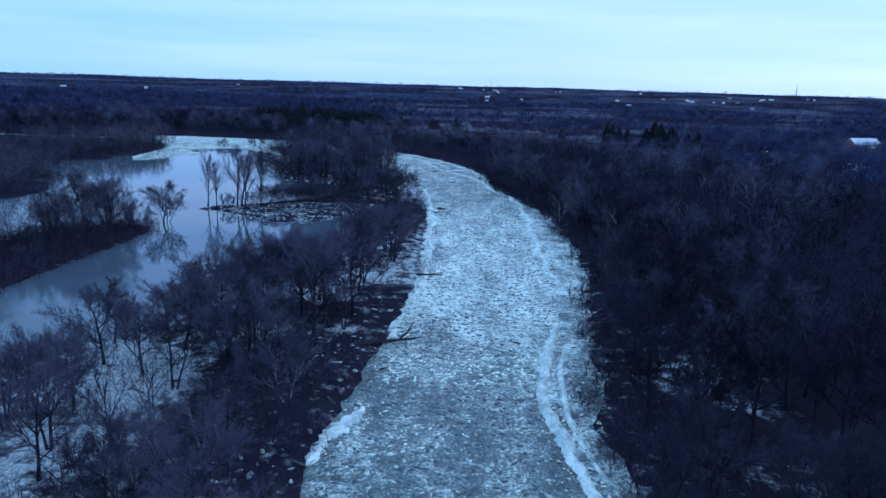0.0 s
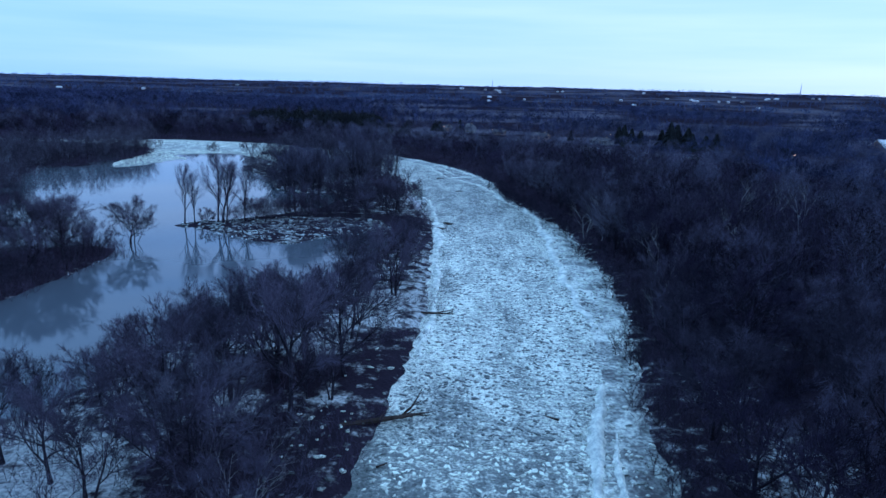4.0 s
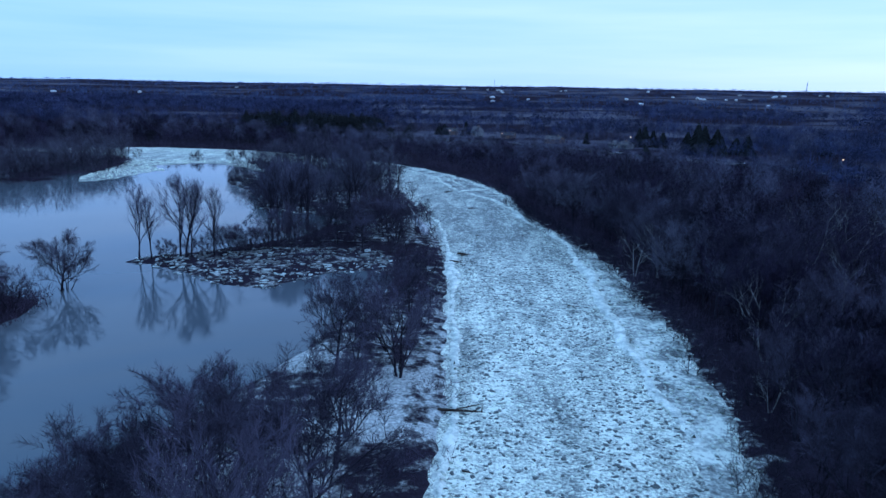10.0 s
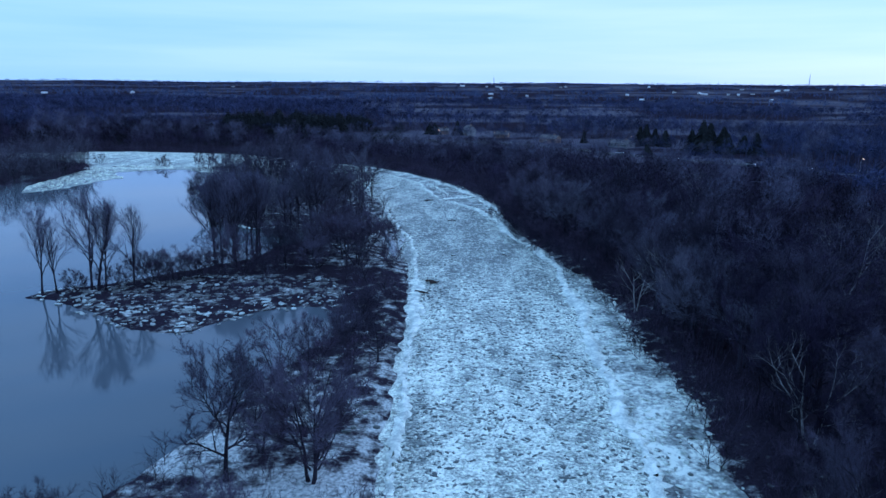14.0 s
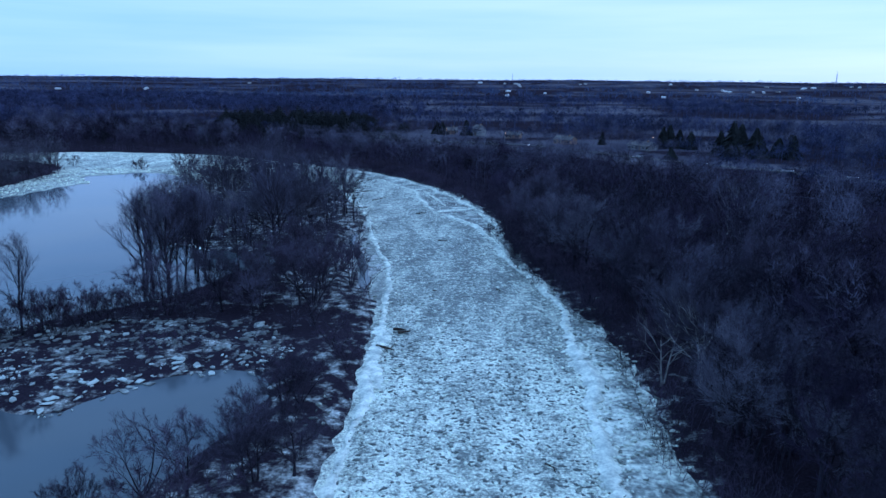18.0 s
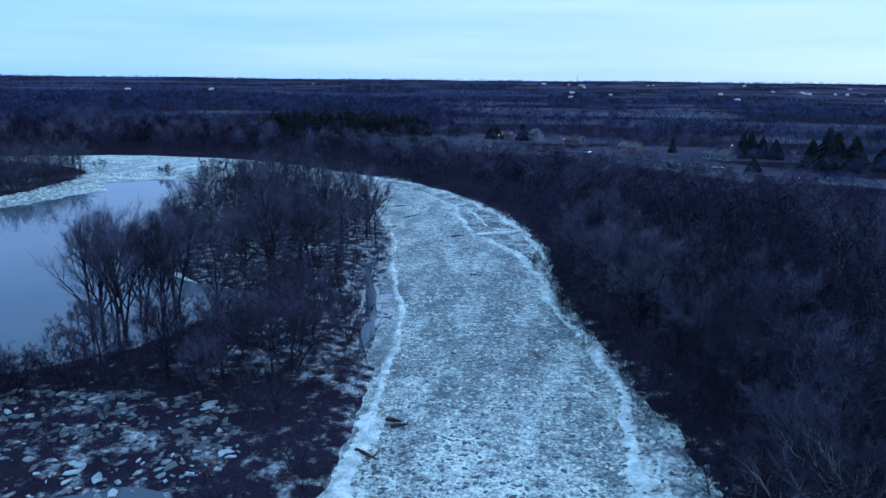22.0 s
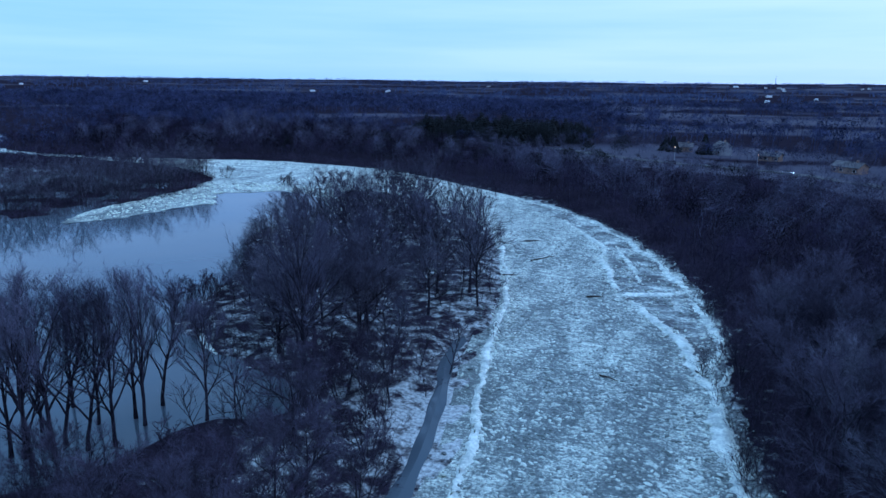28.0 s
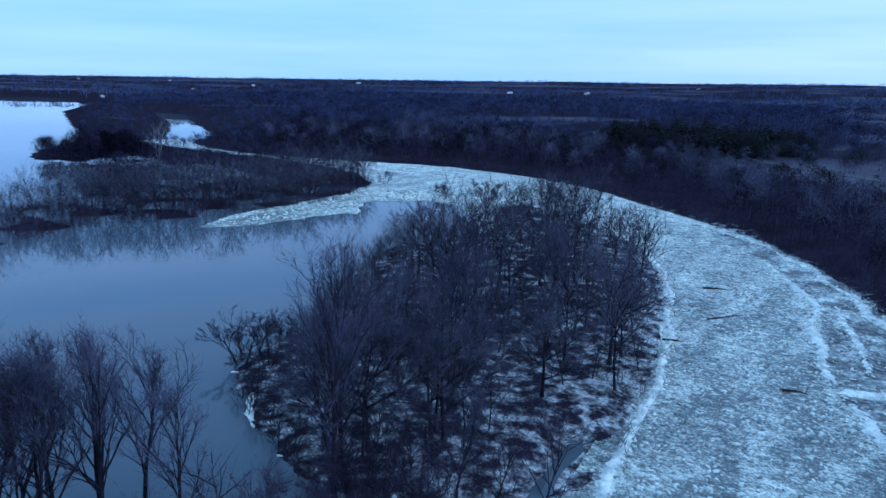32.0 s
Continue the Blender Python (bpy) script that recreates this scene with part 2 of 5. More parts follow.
def sheet_material(name, kind):
    m = bpy.data.materials.new(name)
    m.use_nodes = True
    n, l = m.node_tree.nodes, m.node_tree.links
    b = n["Principled BSDF"]
    geo = n.new("ShaderNodeNewGeometry")

    def noise(scale, detail=4.0, rough=0.55, stretch=None):
        t = n.new("ShaderNodeTexNoise")
        t.inputs["Scale"].default_value, t.inputs["Detail"].default_value, t.inputs["Roughness"].default_value = scale, detail, rough
        if stretch:
            mp = n.new("ShaderNodeMapping")
            mp.inputs["Scale"].default_value = stretch
            l.new(geo.outputs["Position"], mp.inputs[0])
            l.new(mp.outputs[0], t.inputs["Vector"])
        else:
            l.new(geo.outputs["Position"], t.inputs["Vector"])
        return t.outputs[0]

    def ramp(src, stops):
        r = n.new("ShaderNodeValToRGB")
        while len(r.color_ramp.elements) < len(stops):
            r.color_ramp.elements.new(0.5)
        for e, (p, c) in zip(r.color_ramp.elements, stops):
            e.position = p
            e.color = (*c, 1) if len(c) == 3 else c
        l.new(src, r.inputs[0])
        return r.outputs[0]

    def mix(fac, a, c):
        x = n.new("ShaderNodeMix")
        x.data_type = "RGBA"
        l.new(fac, x.inputs[0])
        l.new(a, x.inputs[6])
        l.new(c, x.inputs[7])
        return x.outputs[2]

    def math2(op, a, c):
        x = n.new("ShaderNodeMath")
        x.operation = op
        for k, v in enumerate((a, c)):
            if isinstance(v, (int, float)):
                x.inputs[k].default_value = v
            else:
                l.new(v, x.inputs[k])
        return x.outputs[0]

    def attr(name):
        a = n.new("ShaderNodeAttribute")
        a.attribute_name = name
        return a.outputs["Fac"]

    g = lambda v: (v, v, v)
    bump_src = noise(1.2, 5)
    if kind == "ground":
        litter = mix(noise(0.9), ramp(noise(0.12), [(0.3, (0.013, 0.0105, 0.017)), (0.7, (0.032, 0.026, 0.038))]), ramp(noise(3.0), [(0.3, (0.012, 0.010, 0.015)), (0.7, (0.046, 0.037, 0.050))]))
        snow = ramp(noise(2.2), [(0.3, (0.22, 0.23, 0.22)), (0.68, (0.70, 0.71, 0.66))])
        patch = math2("ADD", math2("MULTIPLY", noise(0.38, 7, 0.68), 0.75), math2("MULTIPLY", attr("snow"), 0.62))
        mask = ramp(patch, [(0.565, g(0.0)), (0.62, g(0.28)), (0.685, g(1.0))])
        # brown meadows shifted to blue-grey, aerial haze mixed into their colour
        field = ramp(noise(0.012, 4), [(0.35, (0.050, 0.047, 0.066)), (0.65, (0.118, 0.110, 0.132))])
        col = mix(attr("field"), litter, field)
        col = mix(mask, col, snow)
        l.new(col, b.inputs["Base Color"])
        b.inputs["Roughness"].default_value = 1.0
        b.inputs["Specular IOR Level"].default_value = 0.0
        bump, dist = 0.6, 0.3
    elif kind == "slush":
        streaks = noise(0.10, 5, 0.6, (1.6, 0.5, 1))
        drift = noise(0.55, 3, 0.6, (0.8, 1.3, 1))
        speck = noise(2.4, 4, 0.75)
        sep = n.new("ShaderNodeSeparateXYZ")
        l.new(geo.outputs["Position"], sep.inputs[0])
        along = n.new("ShaderNodeMapRange")
        along.inputs["From Min"].default_value, along.inputs["From Max"].default_value = 0.0, 500.0
        l.new(sep.outputs[1], along.inputs[0])
        frost = ramp(along.outputs[0], [(0.17, g(-0.04)), (0.25, g(0.11)), (0.43, g(0.10)), (0.53, g(0.01)), (0.9, g(0.08))])
        both = math2("ADD", math2("ADD", math2("MULTIPLY", streaks, 0.42), math2("MULTIPLY", drift, 0.34)), math2("ADD", math2("MULTIPLY", speck, 0.62), frost))
        col = ramp(both, [(0.55, (0.035, 0.04, 0.036)), (0.71, (0.17, 0.19, 0.166)), (0.87, (0.91, 0.945, 0.76))])
        l.new(col, b.inputs["Base Color"])
        b.inputs["Roughness"].default_value = 0.5
        bump, dist = 0.5, 0.12
    elif kind == "shelf":
        sep = n.new("ShaderNodeSeparateXYZ")
        l.new(geo.outputs["Position"], sep.inputs[0])
        along = n.new("ShaderNodeMapRange")
        along.inputs["From Min"].default_value, along.inputs["From Max"].default_value = 0.0, 500.0
        l.new(sep.outputs[1], along.inputs[0])
        tide = ramp(along.outputs[0], [(0.21, g(0.05)), (0.30, g(0.095)), (0.45, g(0.095)), (0.53, g(0.02)), (0.64, g(0.0)), (0.69, g(0.035)), (0.9, g(0.045))])
        both = math2("ADD", math2("MULTIPLY", noise(0.16, 6, 0.65), 0.75), math2("MULTIPLY", noise(1.4, 4, 0.6), 0.4))
        both = math2("ADD", math2("SUBTRACT", both, 0.05), tide)
        col = ramp(both, [(0.48, (0.06, 0.058, 0.056)), (0.575, (0.25, 0.27, 0.24)), (0.70, (0.86, 0.89, 0.74))])
        l.new(col, b.inputs["Base Color"])
        b.inputs["Roughness"].default_value = 0.6
        bump, dist = 0.7, 0.25
    else:
        col = ramp(noise(0.02, 3), [(0.3, (0.074, 0.086, 0.099)), (0.7, (0.094, 0.106, 0.120))])
        l.new(col, b.inputs["Base Color"])
        b.inputs["Roughness"].default_value = 0.025
        b.inputs["IOR"].default_value = 1.33
        b.inputs["Specular Tint"].default_value = (0.72, 0.96, 1.0, 1)
        bump_src = noise(0.8, 3, 0.5)
        bump, dist = 0.05, 0.02
    bp = n.new("ShaderNodeBump")
    bp.inputs["Strength"].default_value, bp.inputs["Distance"].default_value = bump, dist
    l.new(bump_src, bp.inputs["Height"])
    l.new(bp.outputs[0], b.inputs["Normal"])
    return m


M_GROUND = sheet_material("leaf_litter_and_snow", "ground")
M_SLUSH = sheet_material("slush_ice", "slush")
M_SHELF = sheet_material("shelf_ice", "shelf")
M_WATER = sheet_material("muddy_flood_water", "water")

# ---- plan, metres ----
LEFT = [(-18, -200), (-16, -60), (-15, 20), (-14, 63), (-14, 74), (-12, 85), (-9, 109), (-7, 128), (-5, 149), (-5, 176), (-5, 220), (-6.5, 245), (-9, 275), (-16, 303), (-21, 330), (-28, 354), (-42, 389), (-60, 414), (-85, 434), (-108, 443)]
INNER = [(-116, 436), (-108, 420), (-98, 402), (-92, 390)]
RIGHT = [(24, -200), (21, -60), (20, 20), (22, 65), (21, 76), (23, 88), (25, 104), (29, 128), (34, 158), (36, 185), (35, 210), (34, 234), (28, 262), (23, 285), (20, 310), (20, 328), (14, 355), (5, 380), (-11, 411), (-30, 436), (-52, 453), (-79, 471), (-116, 495), (-156, 506), (-200, 506), (-235, 497), (-290, 482), (-345, 480), (-420, 500)]
WEST = [(-430, 474), (-350, 470), (-290, 471), (-240, 468), (-205, 456), (-181, 441), (-170, 415), (-168, 390), (-166, 366), (-160, 351)]
LAKE_N = [(-158, 350), (-152, 358), (-150, 370), (-147, 383), (-143, 395), (-150, 404), (-154, 412), (-144, 421), (-133, 428), (-111, 414), (-96, 396)]
RIDGE = [(20, 20), (18, 50), (17, 65), (15, 76), (15, 89), (18, 106), (22, 121), (25, 150), (26, 188), (27.5, 231), (28, 249), (26, 266), (21, 281), (17, 306), (10, 328), (0, 345), (-4, 358), (-11, 388), (-26, 415), (-40, 430)]
LAKE_SOUTH = [(-300, 40), (-140, 62), (-82, 84), (-62, 98), (-52, 112), (-50, 128), (-38, 147), (-30, 165), (-25, 183), (-19, 200), (-17, 210), (-20, 218), (-29, 218), (-38, 211), (-41, 205), (-49, 204), (-56, 208), (-62, 213), (-74, 220), (-82, 223), (-78, 228), (-68, 234), (-61, 240), (-55, 246), (-48, 253), (-44, 260), (-43, 268)]
LAKE_NORTH = [(-40, 273), (-33, 276), (-35, 283), (-48, 288), (-60, 292), (-70, 299), (-75, 312), (-80, 326), (-88, 340), (-99, 356), (-103, 372), (-97, 386), (-92, 394), (-100, 410), (-108, 425), (-135, 440), (-164, 420), (-166, 392), (-172, 362), (-184, 333), (-176, 305), (-160, 275), (-150, 228), (-230, 150), (-330, 90)]
LAKE = LAKE_SOUTH + LAKE_NORTH
ISLAND = [(-84, 193), (-82, 187), (-83, 167), (-85, 153), (-86.5, 139), (-88, 128), (-93, 112), (-104, 99), (-117, 104), (-122, 125), (-119, 150), (-113, 170), (-109, 181), (-103, 190), (-94, 195)]
JAM = [(-82, 224), (-74, 220), (-62, 212), (-56, 207), (-49, 203), (-41, 204), (-38, 210), (-29, 217), (-20, 218), (-17, 226), (-24, 236), (-40, 238), (-52, 236), (-66, 232), (-78, 228)]
FAR_LAKE = [(-240, 262), (-228, 335), (-258, 378), (-312, 388), (-360, 386), (-400, 402), (-460, 452), (-545, 490), (-700, 560), (-800, 610), (-930, 696), (-1250, 800), (-1480, 770), (-1300, 610), (-1120, 600), (-1150, 480), (-800, 300), (-500, 215), (-300, 215)]
FAR_POOL = [(-395, 480), (-470, 520), (-600, 590), (-740, 650), (-700, 690), (-560, 610), (-440, 540)]
ROAD = [(260, 330), (190, 390), (150, 433), (135, 445), (122, 456), (110, 470), (98, 485), (87, 496), (68, 520), (45, 543), (9, 556), (-30, 575), (-90, 620), (-200, 720)]


def smooth_line(pts, step=4.0, closed=False):
    """Catmull-Rom through the plan's points."""
    p = [np.array(q, float) for q in pts]
    out = []
    n = len(p)
    for i in range(n if closed else n - 1):
        a, b = p[i], p[(i + 1) % n]
        z = p[i - 1] if (closed or i > 0) else 2 * a - b
        d = p[(i + 2) % n] if (closed or i + 2 < n) else 2 * b - a
        k = max(1, int(np.linalg.norm(b - a) / step))
        for j in range(k):
            t = j / k
            out.append(0.5 * (2 * a + (b - z) * t + (2 * z - 5 * a + 4 * b - d) * t * t + (3 * a - z - 3 * b + d) * t ** 3))
    if not closed:
        out.append(p[-1])
    return np.array(out)


def distance(px, py, line, closed=True):
    """Distance to a line; with closed, negative inside."""
    a = np.asarray(line, float)
    b = np.roll(a, -1, axis=0) if closed else a[1:]
    a = a if closed else a[:-1]
    best = np.full(px.shape, 1e9)
    inside = np.zeros(px.shape, bool)
    for (ax, ay), (bx, by) in zip(a, b):
        ex, ey = bx - ax, by - ay
        t = np.clip(((px - ax) * ex + (py - ay) * ey) / (ex * ex + ey * ey + 1e-9), 0, 1)
        best = np.minimum(best, np.hypot(px - ax - t * ex, py - ay - t * ey))
        if closed:
            hit = ((ay > py) != (by > py)) & (px < ex * (py - ay) / (ey if abs(ey) > 1e-9 else 1e-9) + ax)
            inside ^= hit
    return np.where(inside, -best, best) if closed else best


def wave(x, y, size, seed=0):
    """Cheap smooth noise from crossed sines, about -1 to 1."""
    x, y = np.asarray(x, float) / size, np.asarray(y, float) / size
    s = seed * 1.7
    return (np.sin(1.9 * x + 0.7 * y + s) + np.sin(-1.1 * x + 2.1 * y + 2.3 * s + 1) + np.sin(2.7 * x - 1.6 * y + 0.6 * s + 2) + np.sin(0.6 * x + 3.3 * y + 4 + s)) / 4


RIGHT_LINE = smooth_line(RIGHT)
notch = np.where(RIGHT_LINE[:, 1] < 440, 1.0, 0.4)
RIGHT_LINE = RIGHT_LINE + np.stack([notch * (1.5 * wave(RIGHT_LINE[:, 0], RIGHT_LINE[:, 1], 4.2, 81) + 1.3 * wave(RIGHT_LINE[:, 0], RIGHT_LINE[:, 1], 9.0, 82) - 0.8), 0 * notch], 1)
RIVER_LINE = np.vstack([smooth_line(LEFT), smooth_line(INNER), smooth_line(LAKE_N[::-1][1:]), smooth_line(WEST[::-1]), RIGHT_LINE[::-1]])
LAKE_LINE = smooth_line(LAKE, closed=True)
ISLAND_LINE = smooth_line(ISLAND, closed=True)
FAR_LAKE_LINE = smooth_line(FAR_LAKE, 12, closed=True)
FAR_POOL_LINE = smooth_line(FAR_POOL, 12, closed=True)
ROAD_LINE = smooth_line(ROAD, 8)
MELT_LINE = smooth_line([(-11, 258), (-12.5, 270), (-14.5, 280), (-17.5, 292), (-20.5, 302), (-21.5, 312)])


def step(v, lo, hi):
    t = np.clip((v - lo) / (hi - lo), 0, 1)
    return t * t * (3 - 2 * t)


def water_distance(x, y):
    """Distance to the nearest shore, negative over water or river ice."""
    d = np.minimum(distance(x, y, RIVER_LINE), np.maximum(distance(x, y, LAKE_LINE), -distance(x, y, ISLAND_LINE)))
    return np.minimum(np.minimum(d, distance(x, y, FAR_LAKE_LINE)), distance(x, y, FAR_POOL_LINE))


def east_distance(x, y):
    """Distance from the river's outer bank on its outer side, else 0."""
    d = distance(x, y, RIGHT_LINE, closed=False)
    outer = distance(x, y, np.vstack([RIGHT_LINE, [(-5000, 600), (-5000, 5200), (5200, 5200), (5200, -5200), (24, -5200)]])) < 0
    return np.where(outer, d, 0.0)


def height(x, y, d=None):
    x, y = np.asarray(x, float), np.asarray(y, float)
    d = water_distance(x, y) if d is None else d
    d = d + 0.9 * wave(x, y, 3.1, 1) + 0.5 * wave(x, y, 1.3, 2)
    z = np.where(d > 0, 0.75 * (1 - np.exp(-d / 2.5)), np.maximum(d * 0.35, -1.3))
    land = step(d, 1, 8)
    z = z + land * (0.28 * wave(x, y, 7, 3) + 0.15 * wave(x, y, 2.6, 4))
    melt = distance(x, y, MELT_LINE, closed=False)
    z = np.where(melt < 6, np.minimum(z, 0.02 + 0.9 * step(melt, 2.2, 6.0)), z)
    flood = step(-x, 150, 168) * (1 - step(-x, 330, 390)) * step(y, 195, 230) * (1 - step(y, 425, 450))
    z = np.where(d > 0, z * (1 - flood) + flood * (-0.06 + 0.55 * wave(x, y, 9, 7)), z)
    z = z + 3.4 * land * step(east_distance(x, y), 12, 110)
    r = np.hypot(x, y - 150)
    z = z + land * (3.0 * step(r, 450, 900) * (1 + wave(x, y, 170, 5)) + (31 + 13 * step(x, -2500, 1500)) * step(r, 1300, 4600) + 5 * step(r, 900, 2000) * wave(x, y, 420, 6))
    return z


# ---- helpers for meshes ----


def mesh_of(name, verts, faces, material, smooth=False):
    me = bpy.data.meshes.new(name)
    me.from_pydata(np.asarray(verts).tolist(), [], faces if isinstance(faces, list) else faces.tolist())
    me.materials.append(material)
    if smooth:
        me.polygons.foreach_set("use_smooth", np.ones(len(me.polygons), bool))
    me.update()
    return me


def part(name, data, material, parent, label=""):
    """Links a bmesh or a mesh as one object under a thing or a part."""
    if isinstance(data, bmesh.types.BMesh):
        me = bpy.data.meshes.new(name)
        data.to_mesh(me)
        data.free()
        me.materials.append(material)
        data = me
    ob = new(name, data)
    ob.parent = parent
    return tagged(ob, label)


def thing(name, label, category, group="", kind=""):
    ob = new(name)
    ob.empty_display_size = 0.5
    return tagged(ob, label, category, group, kind)


# ---- ground: one sheet to the horizon ----


def spaced(lo, hi, fine_lo, fine_hi, fine):
    mid = list(np.arange(fine_lo, fine_hi + 0.1, fine))
    out, s, v = [], fine, fine_hi
    while v < hi:
        s *= 1.09
        v += min(s, 260)
        out.append(v)
    low, s, v = [], fine, fine_lo
    while v > lo:
        s *= 1.09
        v -= min(s, 260)
        low.append(v)
    return np.array(low[::-1] + mid + out)


gx, gy = spaced(-4900, 4900, -250, 75, 2.5), spaced(-4700, 5000, 30, 520, 2.5)
X, Y = np.meshgrid(gx, gy)
r = np.hypot(X, Y - 150)
k = np.where(r > 4750, 4750 / np.maximum(r, 1), 1.0)
X, Y = X * k, (Y - 150) * k + 150
D = water_distance(X, Y)
Z = height(X, Y, D)
nx, ny = len(gx), len(gy)
idx = np.arange(nx * ny).reshape(ny, nx)
quads = np.stack([idx[:-1, :-1], idx[:-1, 1:], idx[1:, 1:], idx[1:, :-1]], -1).reshape(-1, 4)
ground = new("ground", mesh_of("ground", np.stack([X, Y, Z], -1).reshape(-1, 3), quads, M_GROUND, True))
tagged(ground, "dark leaf-litter river flats with patches of old snow", "ground", kind="structure")


def field_at(x, y):
    """Open meadows beyond the woods, 0 or 1."""
    x, y = np.asarray(x, float), np.asarray(y, float)
    r = np.hypot(x, y - 150)
    f = (wave(x, y, 150, 8) + 0.5 * wave(x, y, 60, 9) > 0.25 + 0.25 * (x < -60)) & (r > 520)
    f |= (wave(x, y, 330, 11) > 0.42) & (r > 1500)
    f |= (wave(0.45 * x, y, 95, 15) > 0.12) & (x > -20 - 0.2 * (y - 600)) & (r > 560) & (r < 1400)
    f |= (wave(0.3 * x, y, 190, 16) > 0.5) & (r > 1700) & (r < 3600)
    f |= (distance(x, y, ROAD_LINE, closed=False) < 26) & (y > 440)
    f |= np.hypot((x - 125) / 2.2, y - 560) < 40
    f |= np.hypot((x - 10) / 2.0, y - 630) < 36
    return f & (water_distance(x, y) > 30)


FIELD = field_at(X, Y)
east = east_distance(X, Y)
river_bank = np.exp(-np.maximum(distance(X, Y, RIVER_LINE), 0) / 6.0)
# how readily old snow lies: much on the strip and the peninsula, little under the outer woods
XW, YW = X + 6 * wave(X, Y, 9, 61), Y + 7 * wave(X, Y, 11, 62)
west_side = (east == 0).astype(float)
tip = np.maximum(step(YW, 278, 292), step(YW, 238, 250) * step(XW, -38, -28))
SNOW = np.where(east > 0, 0.05 + 0.29 * river_bank + 0.10 * np.maximum(wave(X, Y, 16, 63), 0), 0.08 * river_bank + 0.345 - 0.14 * step(YW, 185, 205) * (1 - tip))
SNOW = SNOW - 0.15 * west_side * (1 - step(YW, 128, 150)) * step(XW, -38, -26)
SNOW = SNOW + 0.05 * west_side * step(YW, 200, 206) * (1 - step(YW, 232, 242))
SNOW = SNOW * (1 - step(np.hypot(X, Y - 150), 380, 460)) * (1 - step(-XW, 95, 140) * west_side)
SNOW = np.where(distance(X, Y, ISLAND_LINE) < 0, 0.16, SNOW)
SNOW = np.where(distance(X, Y, JAM) < 1, 0.295 + 0.08 * wave(X, Y, 5, 64), SNOW)
SNOW = SNOW + 0.22 * np.exp(-((X + 12) ** 2 + (Y - 285) ** 2) / 90)
SNOW = SNOW + 0.08 * np.exp(-((X - 50) ** 2 + (Y - 105) ** 2) / 500) * (east > 0)
for px, py, pr in ((-50, 101, 4), (-44, 96, 6), (-41, 90, 6), (-41, 83, 6), (-43, 70, 7), (-51, 84, 5), (-22, 131, 6), (-29, 110, 4), (-15, 144, 5), (-26, 165, 4), (-13, 157, 4), (-32, 132, 4), (-17, 112, 3), (38.5, 117, 6), (40, 101, 7), (41, 90, 6), (43, 84, 5), (41, 66, 6), (35, 92, 4), (56, 152, 4), (55, 135, 4), (60, 177, 3)):
    SNOW = SNOW + (0.24 if px > 0 else 0.40 if py > 105 else 0.24) * np.exp(-((X - px) ** 2 + (Y - py) ** 2) / pr ** 2)
for name, values in (("field", FIELD.astype(float)), ("snow", SNOW)):
    a = ground.data.attributes.new(name, "FLOAT", "POINT")
    a.data.foreach_set("value", values.reshape(-1).astype(np.float32))


def flat_sheet(name, outline, z, material, cell=2.0):
    """A level sheet that fills the outline, in small cells, its rim drawn onto the line."""
    lo, hi = np.min(outline, axis=0), np.max(outline, axis=0)
    x, y = np.meshgrid(np.arange(lo[0] - cell, hi[0] + 2 * cell, cell), np.arange(max(lo[1], -60) - cell, hi[1] + 2 * cell, cell))
    dist = distance(x, y, outline)
    gy_, gx_ = np.gradient(dist, cell)
    norm = gx_ ** 2 + gy_ ** 2 + 1e-6
    over = np.clip(dist, 0, cell * 1.5)
    x2, y2 = x - over * gx_ / norm ** 0.5, y - over * gy_ / norm ** 0.5
    i = np.arange(x.size).reshape(x.shape)
    q = np.stack([i[:-1, :-1], i[:-1, 1:], i[1:, 1:], i[1:, :-1]], -1).reshape(-1, 4)
    dq = dist.ravel()[q]
    q = q[(dq.min(1) < 0) & (dq.max(1) < cell * 1.3)]
    keep, inv = np.unique(q, return_inverse=True)
    v = np.stack([x2.ravel(), y2.ravel(), np.full(x.size, z)], 1)[keep]
    return new(name, mesh_of(name, v, inv.reshape(-1, 4), material))


wx, wy = np.meshgrid(np.arange(-1700, 61, 30.0), np.arange(-60, 1001, 30.0))
wi = np.arange(wx.size).reshape(wx.shape)
wq = np.stack([wi[:-1, :-1], wi[:-1, 1:], wi[1:, 1:], wi[1:, :-1]], -1).reshape(-1, 4)
water = new("water", mesh_of("water", np.stack([wx, wy, 0 * wx], -1).reshape(-1, 3), wq, M_WATER))
tagged(water, "calm muddy grey flood water reflecting the trees", "water", kind="structure")


def offset_line(line, d):
    t = np.gradient(line, axis=0)
    t /= np.linalg.norm(t, axis=1)[:, None] + 1e-9
    return line + d * np.stack([-t[:, 1], t[:, 0]], 1)


# ice lies from the left bank to the outer bank; its inner edge meets the lake's open water
LEFT_LINE, RIDGE_LINE = smooth_line(LEFT), smooth_line(RIDGE)
LAKE_EDGE = smooth_line(LAKE_N, 2.0)
LAKE_EDGE = LAKE_EDGE + np.stack([1.2 * wave(LAKE_EDGE[:, 0], LAKE_EDGE[:, 1], 2.2, 3) + 1.5 * wave(LAKE_EDGE[:, 0], LAKE_EDGE[:, 1], 5.0, 4), 1.2 * wave(LAKE_EDGE[:, 0], LAKE_EDGE[:, 1], 1.9, 5) + 1.5 * wave(LAKE_EDGE[:, 0], LAKE_EDGE[:, 1], 6.0, 6)], 1)
ice_outline = np.vstack([offset_line(LEFT_LINE, 2.5), [(-100, 430), (-92, 400)], LAKE_EDGE[::-1], [(-160, 350), (-168, 366), (-170, 390), (-172, 415), (-183, 443), (-206, 459), (-241, 471), (-300, 474), (-440, 477)], offset_line(RIGHT_LINE, -3.0)[::-1]])
